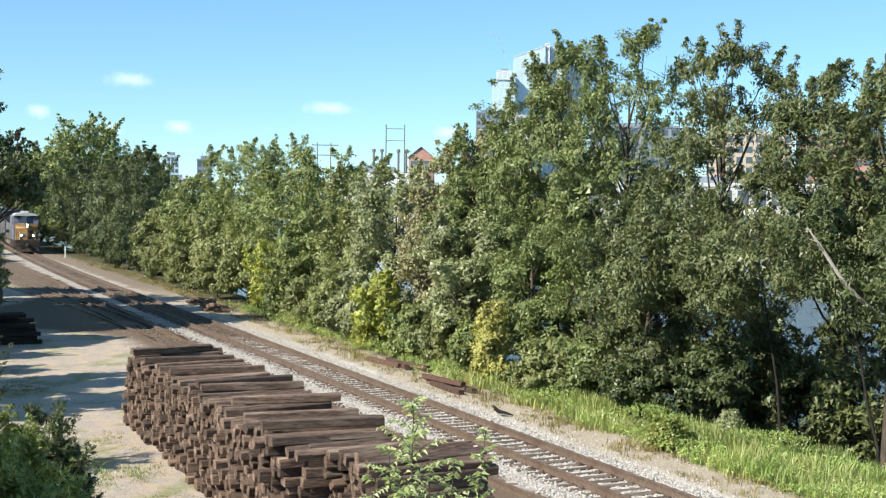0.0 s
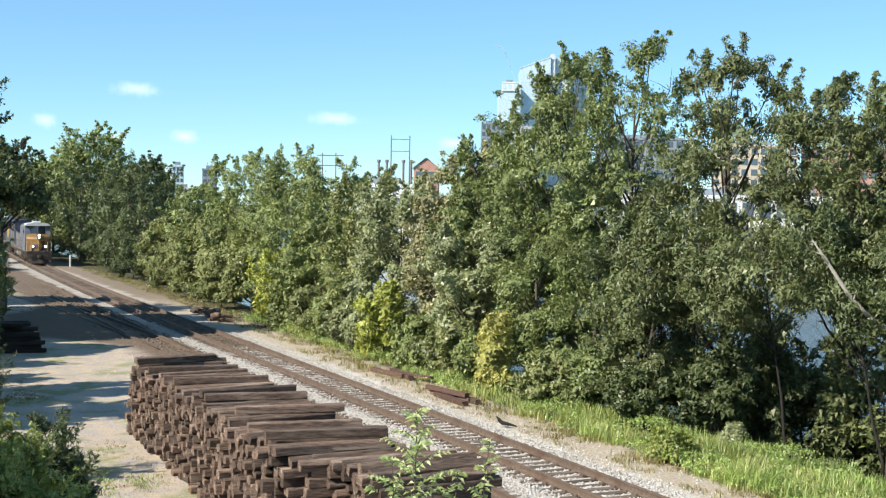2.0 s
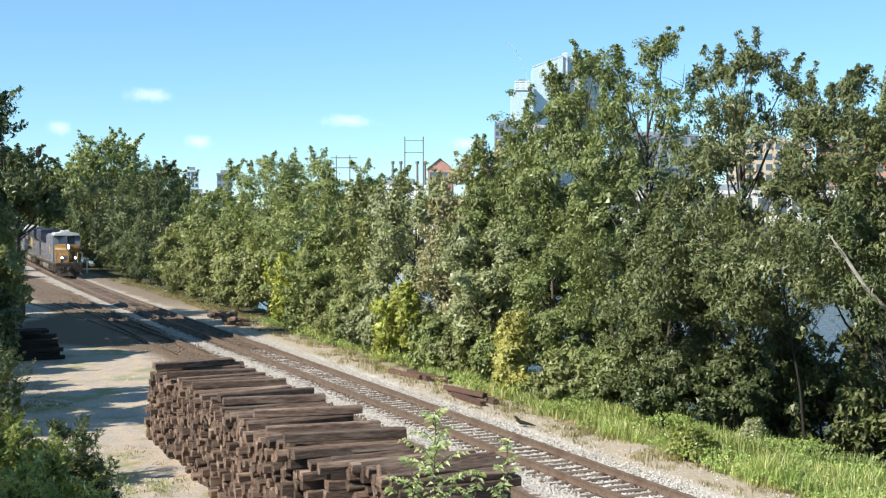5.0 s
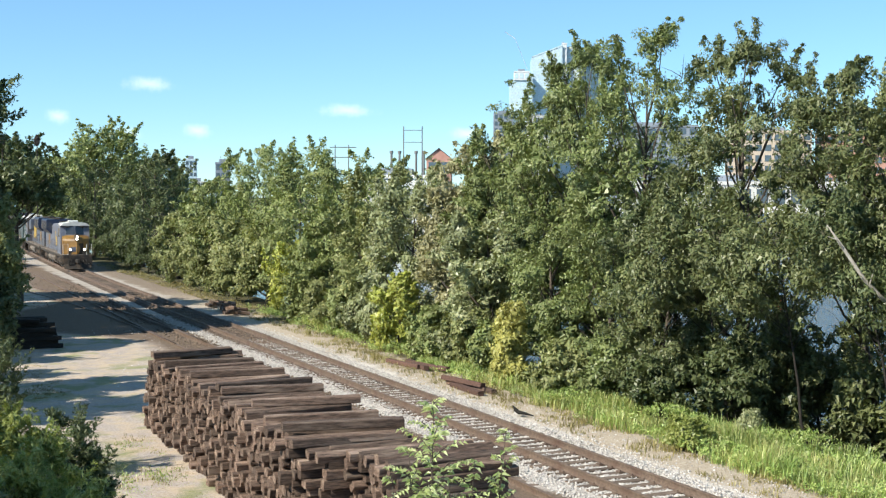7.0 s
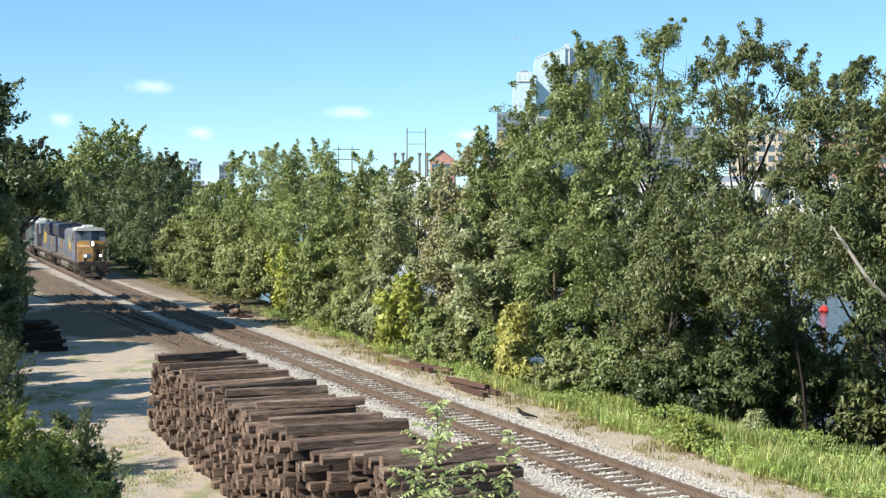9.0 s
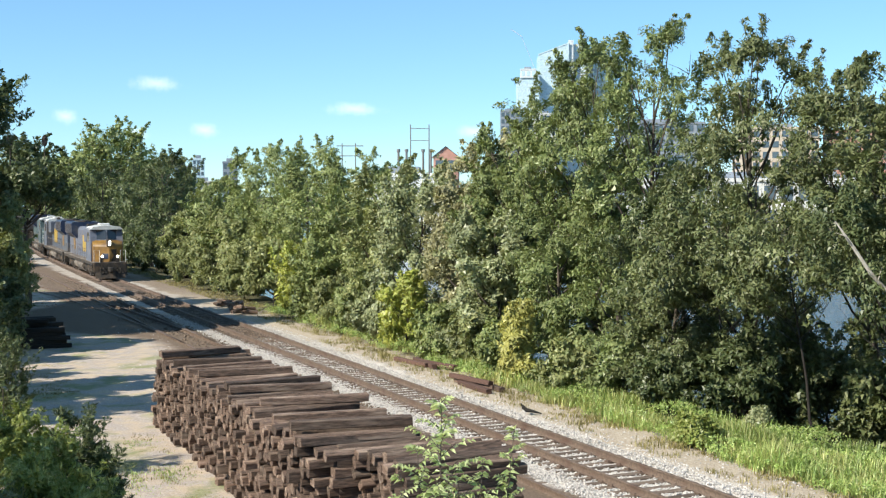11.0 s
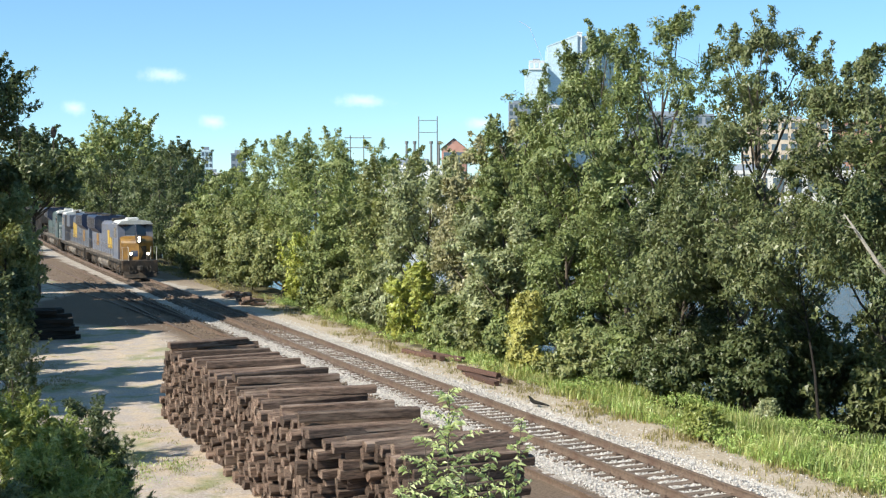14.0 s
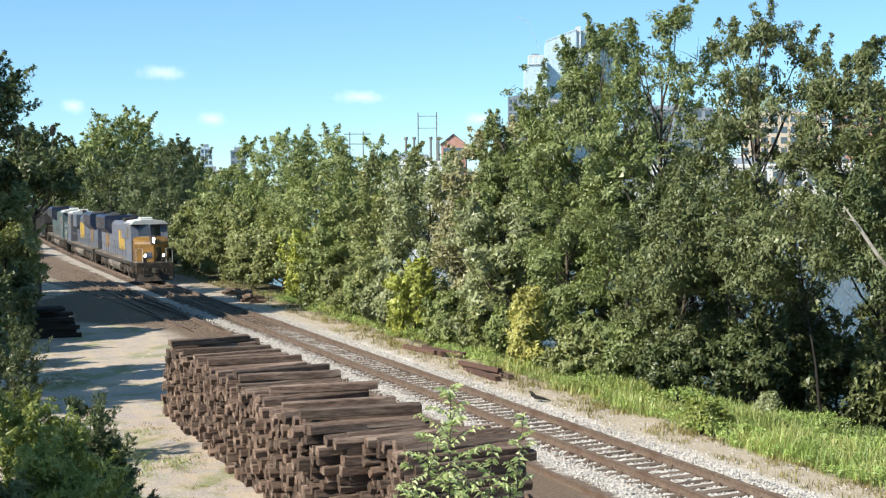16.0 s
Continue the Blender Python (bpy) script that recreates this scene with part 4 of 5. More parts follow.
def loose_timber(meshes):
    rng = random.Random(5)
    red = [tie_mesh("timber", 2.6, 0.23, 0.18, M_RUST_TIE, rng).mesh("timber", M_RUST_TIE) for _ in range(2)]

    stubs = [tie_mesh("stub", ln, 0.24, 0.19, M_TIE, rng, 0.04).mesh("stub", M_TIE) for ln in (0.7, 1.0, 0.5)]

    def lay(name, label, m, mesh, group):
        ob = new(name, mesh)
        ob.matrix_basis = m
        tagged(ob, label, "railway tie", group)

    for dx, dz, tw in ((0, 0, -3), (0.29, 0, 3), (0.56, 0, -1), (0.16, 0.185, 4)):
        lay("railway_tie", "reddish-brown tie lying on the verge beside the track", pose(20.35 + dx, 42.6 + tw * 0.1, -0.16 + dz, tw * 2, 0, 90 + tw * 1.6 + 4), (red + meshes[:1])[int(dx * 10) % 3], "ties on the verge")
    for dx, dy, dz, tw in ((0, 0.6, 0, 9), (0.42, 0.1, 0, -5), (0.72, -0.5, 0, 14)):
        lay("railway_tie", "reddish-brown tie lying on the verge beside the track", pose(20.9 + dx, 49.2 + dy, -0.16 + dz, 0, 0, 90 + tw), red[0], "ties on the verge")
    for i in range(22):
        lay("railway_tie", "dark broken tie in a heap on the verge", pose(20.3 + rng.uniform(-0.5, 0.6), 76.2 + rng.uniform(-1.4, 2.2), -0.1 + 0.17 * (i % 3), rng.uniform(-8, 8), rng.uniform(-10, 10), rng.uniform(0, 180)), stubs[i % 3], "heap of broken ties")
    for i in range(10):
        lay("railway_tie", "dark broken tie in a heap on the verge", pose(20.4 + rng.uniform(-0.4, 0.5), 81.0 + rng.uniform(-1.2, 1.2), -0.1 + 0.15 * (i % 2), rng.uniform(-8, 8), rng.uniform(-8, 8), rng.uniform(0, 180)), stubs[i % 3], "heap of broken ties")
    for x, y, z, a in ((12.1, 20.6, -0.06, 12), (12.3, 21.2, -0.06, 5), (12.0, 19.8, 0.13, 8), (11.6, 19.2, -0.06, -3)):
        lay("railway_tie", "old tie lying on the ground against the stack", pose(x, y, z, 0, 0, a), meshes[1], "ties beside the stack")
    # pile stands for an indistinct dark shape; black wood gives its deep shade
    dark = [tie_mesh("tie", 2.6, 0.24, 0.19, M_BLACK_TIMBER, rng).mesh("tie", M_BLACK_TIMBER) for _ in range(2)]
    for i in range(63):
        up = i // 9
        if up > 4 and i % 9 in (0, 1, 7, 8):
            continue
        lay("railway_tie", "tie in a pile, blackened to stand for deep shade", pose(6.6 + rng.uniform(-0.4, 0.3) - 0.07 * up, 61.4 + 0.26 * (i % 9) + rng.uniform(-0.05, 0.05), -0.05 + 0.195 * up, 0, 0, rng.uniform(-4, 4) * (1 + up / 3)), dark[i % 2], "pile of black ties in shade")
    g = Geo()
    g.tube([(19.45, 36.75, 0.06), (19.55, 36.6, 0.0), (19.75, 36.45, -0.04), (19.95, 36.3, -0.1)], [0.03, 0.075, 0.05, 0.02], 6)
    g.tube([(19.55, 36.6, 0.0), (19.45, 36.7, 0.12), (19.42, 36.78, 0.2)], [0.06, 0.05, 0.02], 5)
    tagged(new("branch", g.mesh("branch", M_BLACK_TIMBER)), "dark fallen branch lying on the ballast", "branch")
    g = Geo()
    g.tube([(26.4, 26.4, 3.6), (25.6, 25.5, 3.9), (24.4, 25.3, 4.6), (23.9, 25.4, 5.1), (23.4, 25.7, 5.98), (23.1, 25.9, 6.5)], [0.075, 0.07, 0.06, 0.055, 0.045, 0.015], 6)
    g.tube([(23.5, 25.65, 5.8), (23.2, 25.6, 6.1), (22.95, 25.7, 6.2)], [0.03, 0.02, 0.008], 5)
    g.tube([(24.1, 25.35, 4.9), (24.0, 25.1, 5.3)], [0.03, 0.01], 5)
    tagged(new("dead_limb", g.mesh("dead_limb", M_DEAD)), "bleached dead limb standing among the leaves", "dead branch")
    g = Geo()
    z = ground_z(21.4, 143)
    g.box(21.32, 21.48, 142.95, 143.05, z - 0.1, z + 1.3, 0.02)
    tagged(new("marker_post", g.mesh("marker_post", M_WHITE)), "short white marker post beside the track", "post")


# ---- train ----
M_BLUE = surface("blue_paint", (0.01, 0.018, 0.042), (0.022, 0.036, 0.08), 2.5, 0.42, 0.05, dirt=(0.10, 0.095, 0.09), dirt_scale=0.9, amount=0.35, spec=0.5)
M_STEEL_BLUE = surface("faded_blue_grey_paint", (0.05, 0.062, 0.088), (0.095, 0.11, 0.145), 2.2, 0.5, 0.06, dirt=(0.13, 0.115, 0.105), dirt_scale=0.8, amount=0.4, spec=0.5)
M_TEAL = surface("dark_teal_paint", (0.03, 0.055, 0.06), (0.06, 0.09, 0.095), 2.2, 0.5, 0.06, dirt=(0.12, 0.11, 0.1), dirt_scale=0.8, amount=0.4)
M_PALE_BLUE = surface("sun_bleached_blue_grey_paint", (0.075, 0.085, 0.12), (0.135, 0.148, 0.19), 2.0, 0.5, 0.06, dirt=(0.16, 0.14, 0.125), dirt_scale=0.9, amount=0.45, spec=0.5)
M_GOLD = surface("yellow_paint", (0.32, 0.2, 0.03), (0.46, 0.31, 0.05), 2.5, 0.45, 0.05, dirt=(0.24, 0.12, 0.04), dirt_scale=1.2, amount=0.35, spec=0.5)
M_NOSE = surface("grimy_gold_nose_paint", (0.17, 0.088, 0.018), (0.28, 0.152, 0.03), 2.5, 0.45, 0.05, dirt=(0.10, 0.052, 0.022), dirt_scale=1.1, amount=0.7, spec=0.5)
M_ROOF = surface("dusty_white_roof", (0.46, 0.47, 0.46), (0.62, 0.62, 0.6), 3, 0.7, 0.05, dirt=(0.35, 0.33, 0.3), dirt_scale=1.0)
M_BLACK = surface("sooty_black_iron", (0.012, 0.011, 0.01), (0.045, 0.038, 0.033), 5, 0.8, 0.2, dirt=(0.11, 0.075, 0.05), dirt_scale=1.4, amount=0.5)
M_TANK = surface("dusty_brown_grey_tank", (0.065, 0.054, 0.047), (0.15, 0.125, 0.105), 4, 0.8, 0.15, dirt=(0.26, 0.22, 0.18), dirt_scale=1.0)
M_WHEEL = surface("wheel_steel", (0.09, 0.07, 0.06), (0.2, 0.165, 0.14), 6, 0.55, 0.1, metal=0.4)
M_GLASS = glass_material("cab_glass", (0.035, 0.04, 0.045), 0.04)
M_WHITE = surface("white_paint", (0.7, 0.7, 0.68), (0.82, 0.82, 0.8), 5, 0.6, 0.05)
M_LAMP = glow("lit_headlight", (1.0, 0.93, 0.78), 5.0)
M_COAL = surface("dark_hopper_paint", (0.025, 0.025, 0.028), (0.07, 0.068, 0.066), 3, 0.75, 0.15, dirt=(0.10, 0.08, 0.065), dirt_scale=0.8)

WHEEL_R = 0.53
AXLES = (3.3, 5.2, 7.1, 15.2, 17.1, 19.0)


def wheelset(parent, y, r=WHEEL_R):
    g = Geo()
    for s in (-1, 1):
        g.disc(s * 0.72 - 0.06, s * 0.72 + 0.06, 0, 0, r, 20)
        g.disc(s * 0.66 - 0.02, s * 0.66 + 0.02, 0, 0, r + 0.025, 20)
        g.disc(s * 0.84 - 0.1, s * 0.84 + 0.1, 0, 0, 0.16, 10)
        for k in range(3):
            a = k * math.pi / 3
            g.box(-0.02, 0.02, -0.3, 0.3, -0.04, 0.04, m=Matrix.Translation((s * 0.79, 0, 0)) @ Matrix.Rotation(a, 4, "X"))
    g.disc(-0.8, 0.8, 0, 0, 0.09, 10)
    ob = part("wheelset", g, M_WHEEL, parent)
    ob.matrix_basis = pose(0, y, r)
    return ob


def bogie(parent, y0, y1):
    g = Geo()
    for s in (-1, 1):
        x = s * 1.0
        g.prism([(y0 - 0.75, 0.75), (y0 - 0.55, 0.45), (y0 + 0.5, 0.62), (y0 + 0.9, 0.5), (y1 - 0.9, 0.5), (y1 - 0.5, 0.62), (y1 + 0.55, 0.45), (y1 + 0.75, 0.75), (y1 + 0.6, 0.98), (y0 - 0.6, 0.98)], 0, x - 0.07, x + 0.07)
        n = 3 if y1 - y0 > 2.5 else 2
        for i in range(n):
            y = y0 + (y1 - y0) * i / (n - 1)
            g.box(x - 0.14, x + 0.14, y - 0.19, y + 0.19, 0.34, 0.74, 0.03)
            for q in (-0.42, 0.42):
                g.tube([(x + s * 0.03, y + q, 0.55), (x + s * 0.03, y + q, 0.95)], [0.1, 0.1], 8)
        g.tube([(x + s * 0.1, y0 + 0.3, 0.9), (x + s * 0.1, y0 + 0.8, 0.42)], [0.05, 0.05], 6)
    g.box(-0.95, 0.95, (y0 + y1) / 2 - 0.3, (y0 + y1) / 2 + 0.3, 0.6, 0.98, 0.04)
    return part("bogie_frame", g, M_BLACK, parent, "sooty black bogie side frames")


def locomotive(label, body, nose, cab_side, lamps, seed):
    """A six-axle diesel with a wide nose; its front stands at y = 0 and it is 22.2 m long."""
    lo = thing("locomotive", label, "locomotive", group="locomotives of the train")
    # frame, deck and pilot
    g = Geo().box(-1.5, 1.5, 0.75, 21.4, 1.18, 1.42, 0.02)
    g.box(-1.2, 1.2, 1.2, 21.0, 0.98, 1.2, 0.02)
    part("underframe", g, M_BLACK, lo)
    part("sill_stripe", Geo().box(-1.525, 1.525, 0.8, 21.3, 1.42, 1.49, 0.01), M_TANK, lo, "dusty tan sill along the deck")
    g = Geo().box(-1.5, 1.5, 0.55, 0.8, 0.55, 1.46, 0.03)
    g.prism([(0.28, 0.12), (0.6, 0.12), (0.62, 0.62), (0.5, 0.62)], 0, -1.35, 1.35)
    g.box(-0.22, 0.22, 0.0, 0.6, 0.72, 1.05, 0.04)
    g.box(-0.16, 0.16, -0.18, 0.05, 0.68, 1.08, 0.05)
    for x in (-0.9, -0.6, 0.6, 0.9):
        g.tube([(x, 0.55, 1.0), (x, 0.38, 0.85), (x, 0.4, 0.55), (x, 0.5, 0.45)], [0.035] * 4, 6)
    part("pilot", g, M_BLACK, lo, "black pilot plate with coupler and hoses")
    for s in (-1, 1):
        g = Geo()
        for k in range(4):
            g.box(s * 1.5 - 0.28, s * 1.5 + 0.02 * s + 0.12, 0.72, 1.25, 0.35 + 0.28 * k, 0.39 + 0.28 * k)
        g.box(s * 1.52 - 0.02, s * 1.52 + 0.02, 0.66, 0.7, 0.3, 1.45)
        g.box(s * 1.52 - 0.02, s * 1.52 + 0.02, 1.26, 1.3, 0.3, 1.45)
        part("steps", g, M_BLACK, lo)
    # nose and cab
    def wedge(levels, half, sweep, back):
        """A blunt front of two faces that meet in a ridge on the centre line."""
        v = [p for z, y in levels for p in ((-half, y + sweep, z), (0, y, z), (half, y + sweep, z), (half, back, z), (-half, back, z))]
        n = len(levels)
        f = [(5 * k + i, 5 * k + (i + 1) % 5, 5 * k + 5 + (i + 1) % 5, 5 * k + 5 + i) for k in range(n - 1) for i in range(5)]
        return Geo().add(v, f + [(4, 3, 2, 1, 0), tuple(5 * n - 5 + i for i in range(5))])

    part("nose", wedge([(1.46, 0.93), (2.0, 0.9), (2.78, 0.9), (2.95, 0.96), (3.1, 1.15), (3.3, 1.8)], 1.36, 0.8, 2.6), nose, lo, flat=True)
    g = Geo()
    g.prism([(2.3, 1.46), (2.3, 3.08), (2.62, 4.02), (2.85, 4.32), (5.3, 4.32), (5.3, 1.46)], 0, -1.5, 1.5)
    part("cab", g, cab_side, lo)
    part("cab_front", wedge([(1.5, 1.98), (3.3, 1.98)], 1.48, 0.66, 2.7), nose, lo, "yellow lower front of the cab")
    part("windscreen_surround", wedge([(3.304, 2.0), (4.2, 2.32), (4.3, 2.36)], 1.47, 0.66, 3.2), cab_side, lo)
    g = Geo().prism([(-1.52, 4.22), (-1.25, 4.46), (-0.4, 4.56), (0.4, 4.56), (1.25, 4.46), (1.52, 4.22)], 1, 2.34, 5.4)
    g.box(-0.5, 0.5, 3.5, 4.6, 4.54, 4.72, 0.05)
    part("cab_roof", g, M_ROOF, lo, "pale dusty cab roof")
    for x0, x1 in ((-1.36, -0.06), (0.06, 1.36)):
        a, b = 1.97 + 0.449 * abs(x0), 1.97 + 0.449 * abs(x1)
        g = Geo().add([(x0, a + 0.02, 3.38), (x1, b + 0.02, 3.38), (x1, b + 0.3, 4.16), (x0, a + 0.3, 4.16), (x0, a + 0.08, 3.38), (x1, b + 0.08, 3.38), (x1, b + 0.36, 4.16), (x0, a + 0.36, 4.16)],
                      [(0, 1, 2, 3), (4, 7, 6, 5), (0, 4, 5, 1), (3, 2, 6, 7), (0, 3, 7, 4), (1, 5, 6, 2)])
        part("windscreen", g, M_GLASS, lo, "dark windscreen pane")
    for s in (-1, 1):
        w = part("side_window", Geo().box(s * 1.505 - 0.012, s * 1.505 + 0.012, 3.1, 4.5, 3.15, 3.95, 0.008), M_GLASS, lo, "dark side window")
        part("window_frame", Geo().box(s * 1.512 - 0.012, s * 1.512 + 0.012, 3.76, 3.84, 3.1, 4.0), M_BLACK, w)
        part("cab_door", Geo().box(s * 1.505 - 0.01, s * 1.505 + 0.01, 4.65, 5.2, 1.6, 3.6, 0.006), M_STEEL_BLUE, lo)
    # lamps
    part("headlight_housing", Geo().box(-0.22, 0.22, 0.8, 1.5, 2.8, 3.4, 0.04), M_BLACK, lo)
    for nm, x, y, z, r in (("headlight", 0, 0.72, 2.98, 0.1), ("headlight", 0, 0.72, 3.2, 0.1), ("ditch_light", -0.72, 0.6, 1.98, 0.1), ("ditch_light", 0.72, 0.6, 1.98, 0.1)):
        g = Geo().tube([(x, y, z), (x, y + 0.05, z), (x, y + 0.16, z)], [r, r * 1.1, r * 0.6], 12)
        part(nm, g, M_LAMP if lamps else M_WHITE, lo, "round lit lamp" if lamps else "")
    for x in (-0.72, 0.72):
        part("lamp_bracket", Geo().box(x - 0.14, x + 0.14, 0.7, 0.85, 1.45, 1.95, 0.02), M_BLACK, lo)
    part("number_board", Geo().box(-1.15, -0.55, 2.5, 2.62, 4.3, 4.44), M_BLACK, lo)
    part("number_board", Geo().box(0.55, 1.15, 2.5, 2.62, 4.3, 4.44), M_BLACK, lo)
    g = Geo().prism([(0.93, 1.5), (0.905, 2.55), (0.93, 2.55), (0.95, 1.5)], 0, 0.25, 0.85)
    part("nose_door", g, M_BLACK, lo, "dark nose door").matrix_basis = pose(0, 0.9, 0, 0, 0, 30.5) @ pose(0, -0.9, 0)
    part("nose_emblem", Geo().box(-0.75, -0.15, 0.895, 0.93, 1.75, 2.2, 0.01), M_BLUE, lo, "plain dark patch on the nose").matrix_basis = pose(0, 0.9, 0, 0, 0, -30.5) @ pose(0, -0.9, 0)
    # hood, radiator and rear
    g = Geo().prism([(-0.86, 1.46), (-0.86, 3.95), (-0.6, 4.22), (0.6, 4.22), (0.86, 3.95), (0.86, 1.46)], 1, 5.25, 15.6)
    part("hood", g, body, lo)
    door = Geo().box(-0.012, 0.012, -0.26, 0.26, 1.62, 3.55, 0.006).box(-0.03, 0.03, 0.16, 0.2, 2.4, 2.6).mesh("hood_door", body)
    for s in (-1, 1):
        for i in range(16):
            part("hood_door", door, None, lo).matrix_basis = pose(s * 0.875, 5.9 + 0.6 * i, 0)
    g = Geo().box(-1.3, 1.3, 5.4, 8.0, 3.0, 4.26, 0.06)
    part("inverter_cabinet", g, body, lo)
    g = Geo().box(-0.9, 0.9, 15.5, 21.0, 1.46, 3.3, 0.04)
    part("rear_hood", g, body, lo)
    g = Geo().prism([(-0.95, 3.1), (-1.5, 3.55), (-1.5, 4.5), (-1.35, 4.62), (1.35, 4.62), (1.5, 4.5), (1.5, 3.55), (0.95, 3.1)], 1, 15.3, 20.4)
    part("radiator", g, M_BLUE, lo, "flared dark blue radiator housing")
    for s in (-1, 1):
        g = Geo()
        for i in range(9):
            g.box(s * 1.51 - 0.02, s * 1.51 + 0.02, 15.6, 20.1, 3.62 + 0.09 * i, 3.66 + 0.09 * i)
        part("radiator_grille", g, M_BLACK, lo)
        # yellow block lettering stands as plain bars
        g = Geo()
        x = s * 0.905
        for y in (8.3, 9.4, 10.5):
            g.prism([(y, 2.0), (y + 0.92, 2.0), (y + 1.05, 3.5), (y + 0.13, 3.5)], 0, x - 0.012, x + 0.012)
        if seed < 3:
            part("lettering", g, M_GOLD, lo, "faded yellow block shapes on the hood")
            part("rear_panel", Geo().box(s * 0.915 - 0.012, s * 0.915 + 0.012, 16.8, 18.1, 1.95, 3.0), M_NOSE, lo, "yellow panel with dirt streaks")
        g = Geo()
        for i in range(14):
            y = 5.5 + 1.18 * i
            g.tube([(s * 1.46, y, 1.45), (s * 1.46, y, 2.45)], [0.015, 0.015], 5)
        g.tube([(s * 1.46, 5.4, 2.45), (s * 1.46, 21.0, 2.45)], [0.016, 0.016], 5)
        part("handrail", g, M_TANK, lo)
        g = Geo().tube([(s * 1.45, 0.68, 1.46), (s * 1.45, 0.66, 2.5), (s * 0.95, 0.66, 2.5), (s * 0.95, 0.68, 1.46)], [0.02] * 4, 5)
        part("front_handrail", g, M_ROOF, lo)
        part("air_tank", Geo().tube([(s * 1.25, 8.4, 0.85), (s * 1.25, 14.2, 0.85)], [0.2, 0.2], 10), M_TANK, lo)
    g = Geo().box(-0.42, 0.42, 11.2, 12.2, 4.2, 4.5, 0.04)
    part("exhaust_stack", g, M_BLACK, lo)
    for y in (16.6, 18.9):
        part("roof_fan", Geo().prism([(0.75 * math.cos(k * 0.524), y + 0.75 * math.sin(k * 0.524)) for k in range(12)], 2, 4.6, 4.72), M_BLACK, lo)
    part("horn", Geo().tube([(0, 5.9, 4.55), (0.0, 5.4, 4.6)], [0.05, 0.12], 8).tube([(0.2, 5.9, 4.55), (0.2, 5.45, 4.58)], [0.04, 0.1], 8).box(-0.1, 0.3, 5.8, 5.95, 4.2, 4.56), M_BLACK, lo)
    g = Geo().prism([(-1.35, 1.15), (-1.35, 0.6), (-1.0, 0.3), (1.0, 0.3), (1.35, 0.6), (1.35, 1.15)], 1, 8.6, 13.9)
    part("fuel_tank", g, M_TANK, lo, "dusty fuel tank under the deck")
    part("rear_plate", Geo().box(-1.5, 1.5, 21.35, 21.6, 0.5, 1.46, 0.03).box(-0.2, 0.2, 21.6, 22.2, 0.72, 1.05, 0.03), M_BLACK, lo)
    # the body is a little narrower than its loading gauge
    for ob in lo.children:
        ob.matrix_basis = Matrix.Diagonal((0.91, 1, 1, 1)) @ ob.matrix_basis
    bogie(lo, 3.3, 7.1)
    bogie(lo, 15.2, 19.0)
    return lo, [wheelset(lo, y) for y in AXLES]


def hopper(seed):
    """An open-topped dark hopper car, 15.4 m over couplers, front at y = 0."""
    lo = thing("hopper_car", "dark open-topped hopper car with ribbed steel sides", "freight car", group="hopper cars of the train")
    g = Geo()
    for s in (-1, 1):
        g.box(s * 1.5 - 0.03, s * 1.5 + 0.03, 0.6, 14.8, 1.3, 3.75)
    g.prism([(0.6, 3.75), (0.65, 3.75), (3.4, 1.0), (6.9, 0.9), (7.0, 1.9), (8.4, 1.9), (8.5, 0.9), (12.0, 1.0), (14.75, 3.75), (14.8, 3.75), (14.8, 2.6), (12.2, 0.75), (3.2, 0.75), (0.6, 2.6)], 0, -1.47, 1.47)
    part("body", g, M_COAL, lo)
    g = Geo()
    for s in (-1, 1):
        for i in range(13):
            y = 0.75 + 1.15 * i
            g.box(s * 1.56 - 0.05, s * 1.56 + 0.05, y - 0.06, y + 0.06, 1.3, 3.7)
        g.box(s * 1.56 - 0.06, s * 1.56 + 0.06, 0.6, 14.8, 3.66, 3.82)
    part("ribs", g, M_COAL, lo)
    part("underframe", Geo().box(-0.3, 0.3, 0.0, 15.4, 0.75, 1.1, 0.03).box(-1.4, 1.4, 0.55, 0.75, 0.9, 1.3), M_BLACK, lo)
    bogie(lo, 1.6, 3.4)
    bogie(lo, 12.0, 13.8)
    return lo, [wheelset(lo, y, 0.46) for y in (1.6, 3.4, 12.0, 13.8)]


# ---- distance ----
# brick paled and dulled: distance haze is put into the colour
M_BRICK_FAR = surface("hazed_red_brick", (0.36, 0.19, 0.15), (0.46, 0.26, 0.21), 0.8, 0.9, 0, dirt=(0.32, 0.2, 0.17), dirt_scale=0.1)
M_CONCRETE = surface("pale_concrete", (0.50, 0.49, 0.47), (0.64, 0.63, 0.61), 0.5, 0.85, 0, dirt=(0.42, 0.41, 0.4), dirt_scale=0.06)
M_BEIGE = surface("beige_masonry", (0.40, 0.33, 0.26), (0.52, 0.44, 0.36), 0.5, 0.9, 0, dirt=(0.36, 0.26, 0.2), dirt_scale=0.05)
M_SLATE = surface("grey_cladding", (0.16, 0.19, 0.23), (0.25, 0.28, 0.33), 0.4, 0.6, 0, dirt=(0.2, 0.22, 0.25), dirt_scale=0.06)
# tower glass and panes lightened to carry distance haze in their colour
M_TOWER = glass_material("hazed_tower_glass", (0.58, 0.72, 0.80), 0.25)
M_TOWER_GREY = surface("grey_green_tower_panel", (0.36, 0.42, 0.42), (0.46, 0.52, 0.52), 0.3, 0.5, 0)
M_TOWER_WHITE = surface("white_tower_panel", (0.58, 0.61, 0.64), (0.68, 0.70, 0.72), 0.3, 0.5, 0)
M_TOWER_PANE = glass_material("tower_pane", (0.54, 0.70, 0.80), 0.2)
M_WINDOW = glass_material("far_window", (0.08, 0.11, 0.14), 0.1)
M_POLE = surface("grey_steel", (0.16, 0.16, 0.16), (0.26, 0.26, 0.26), 2, 0.6, 0, metal=0.5)


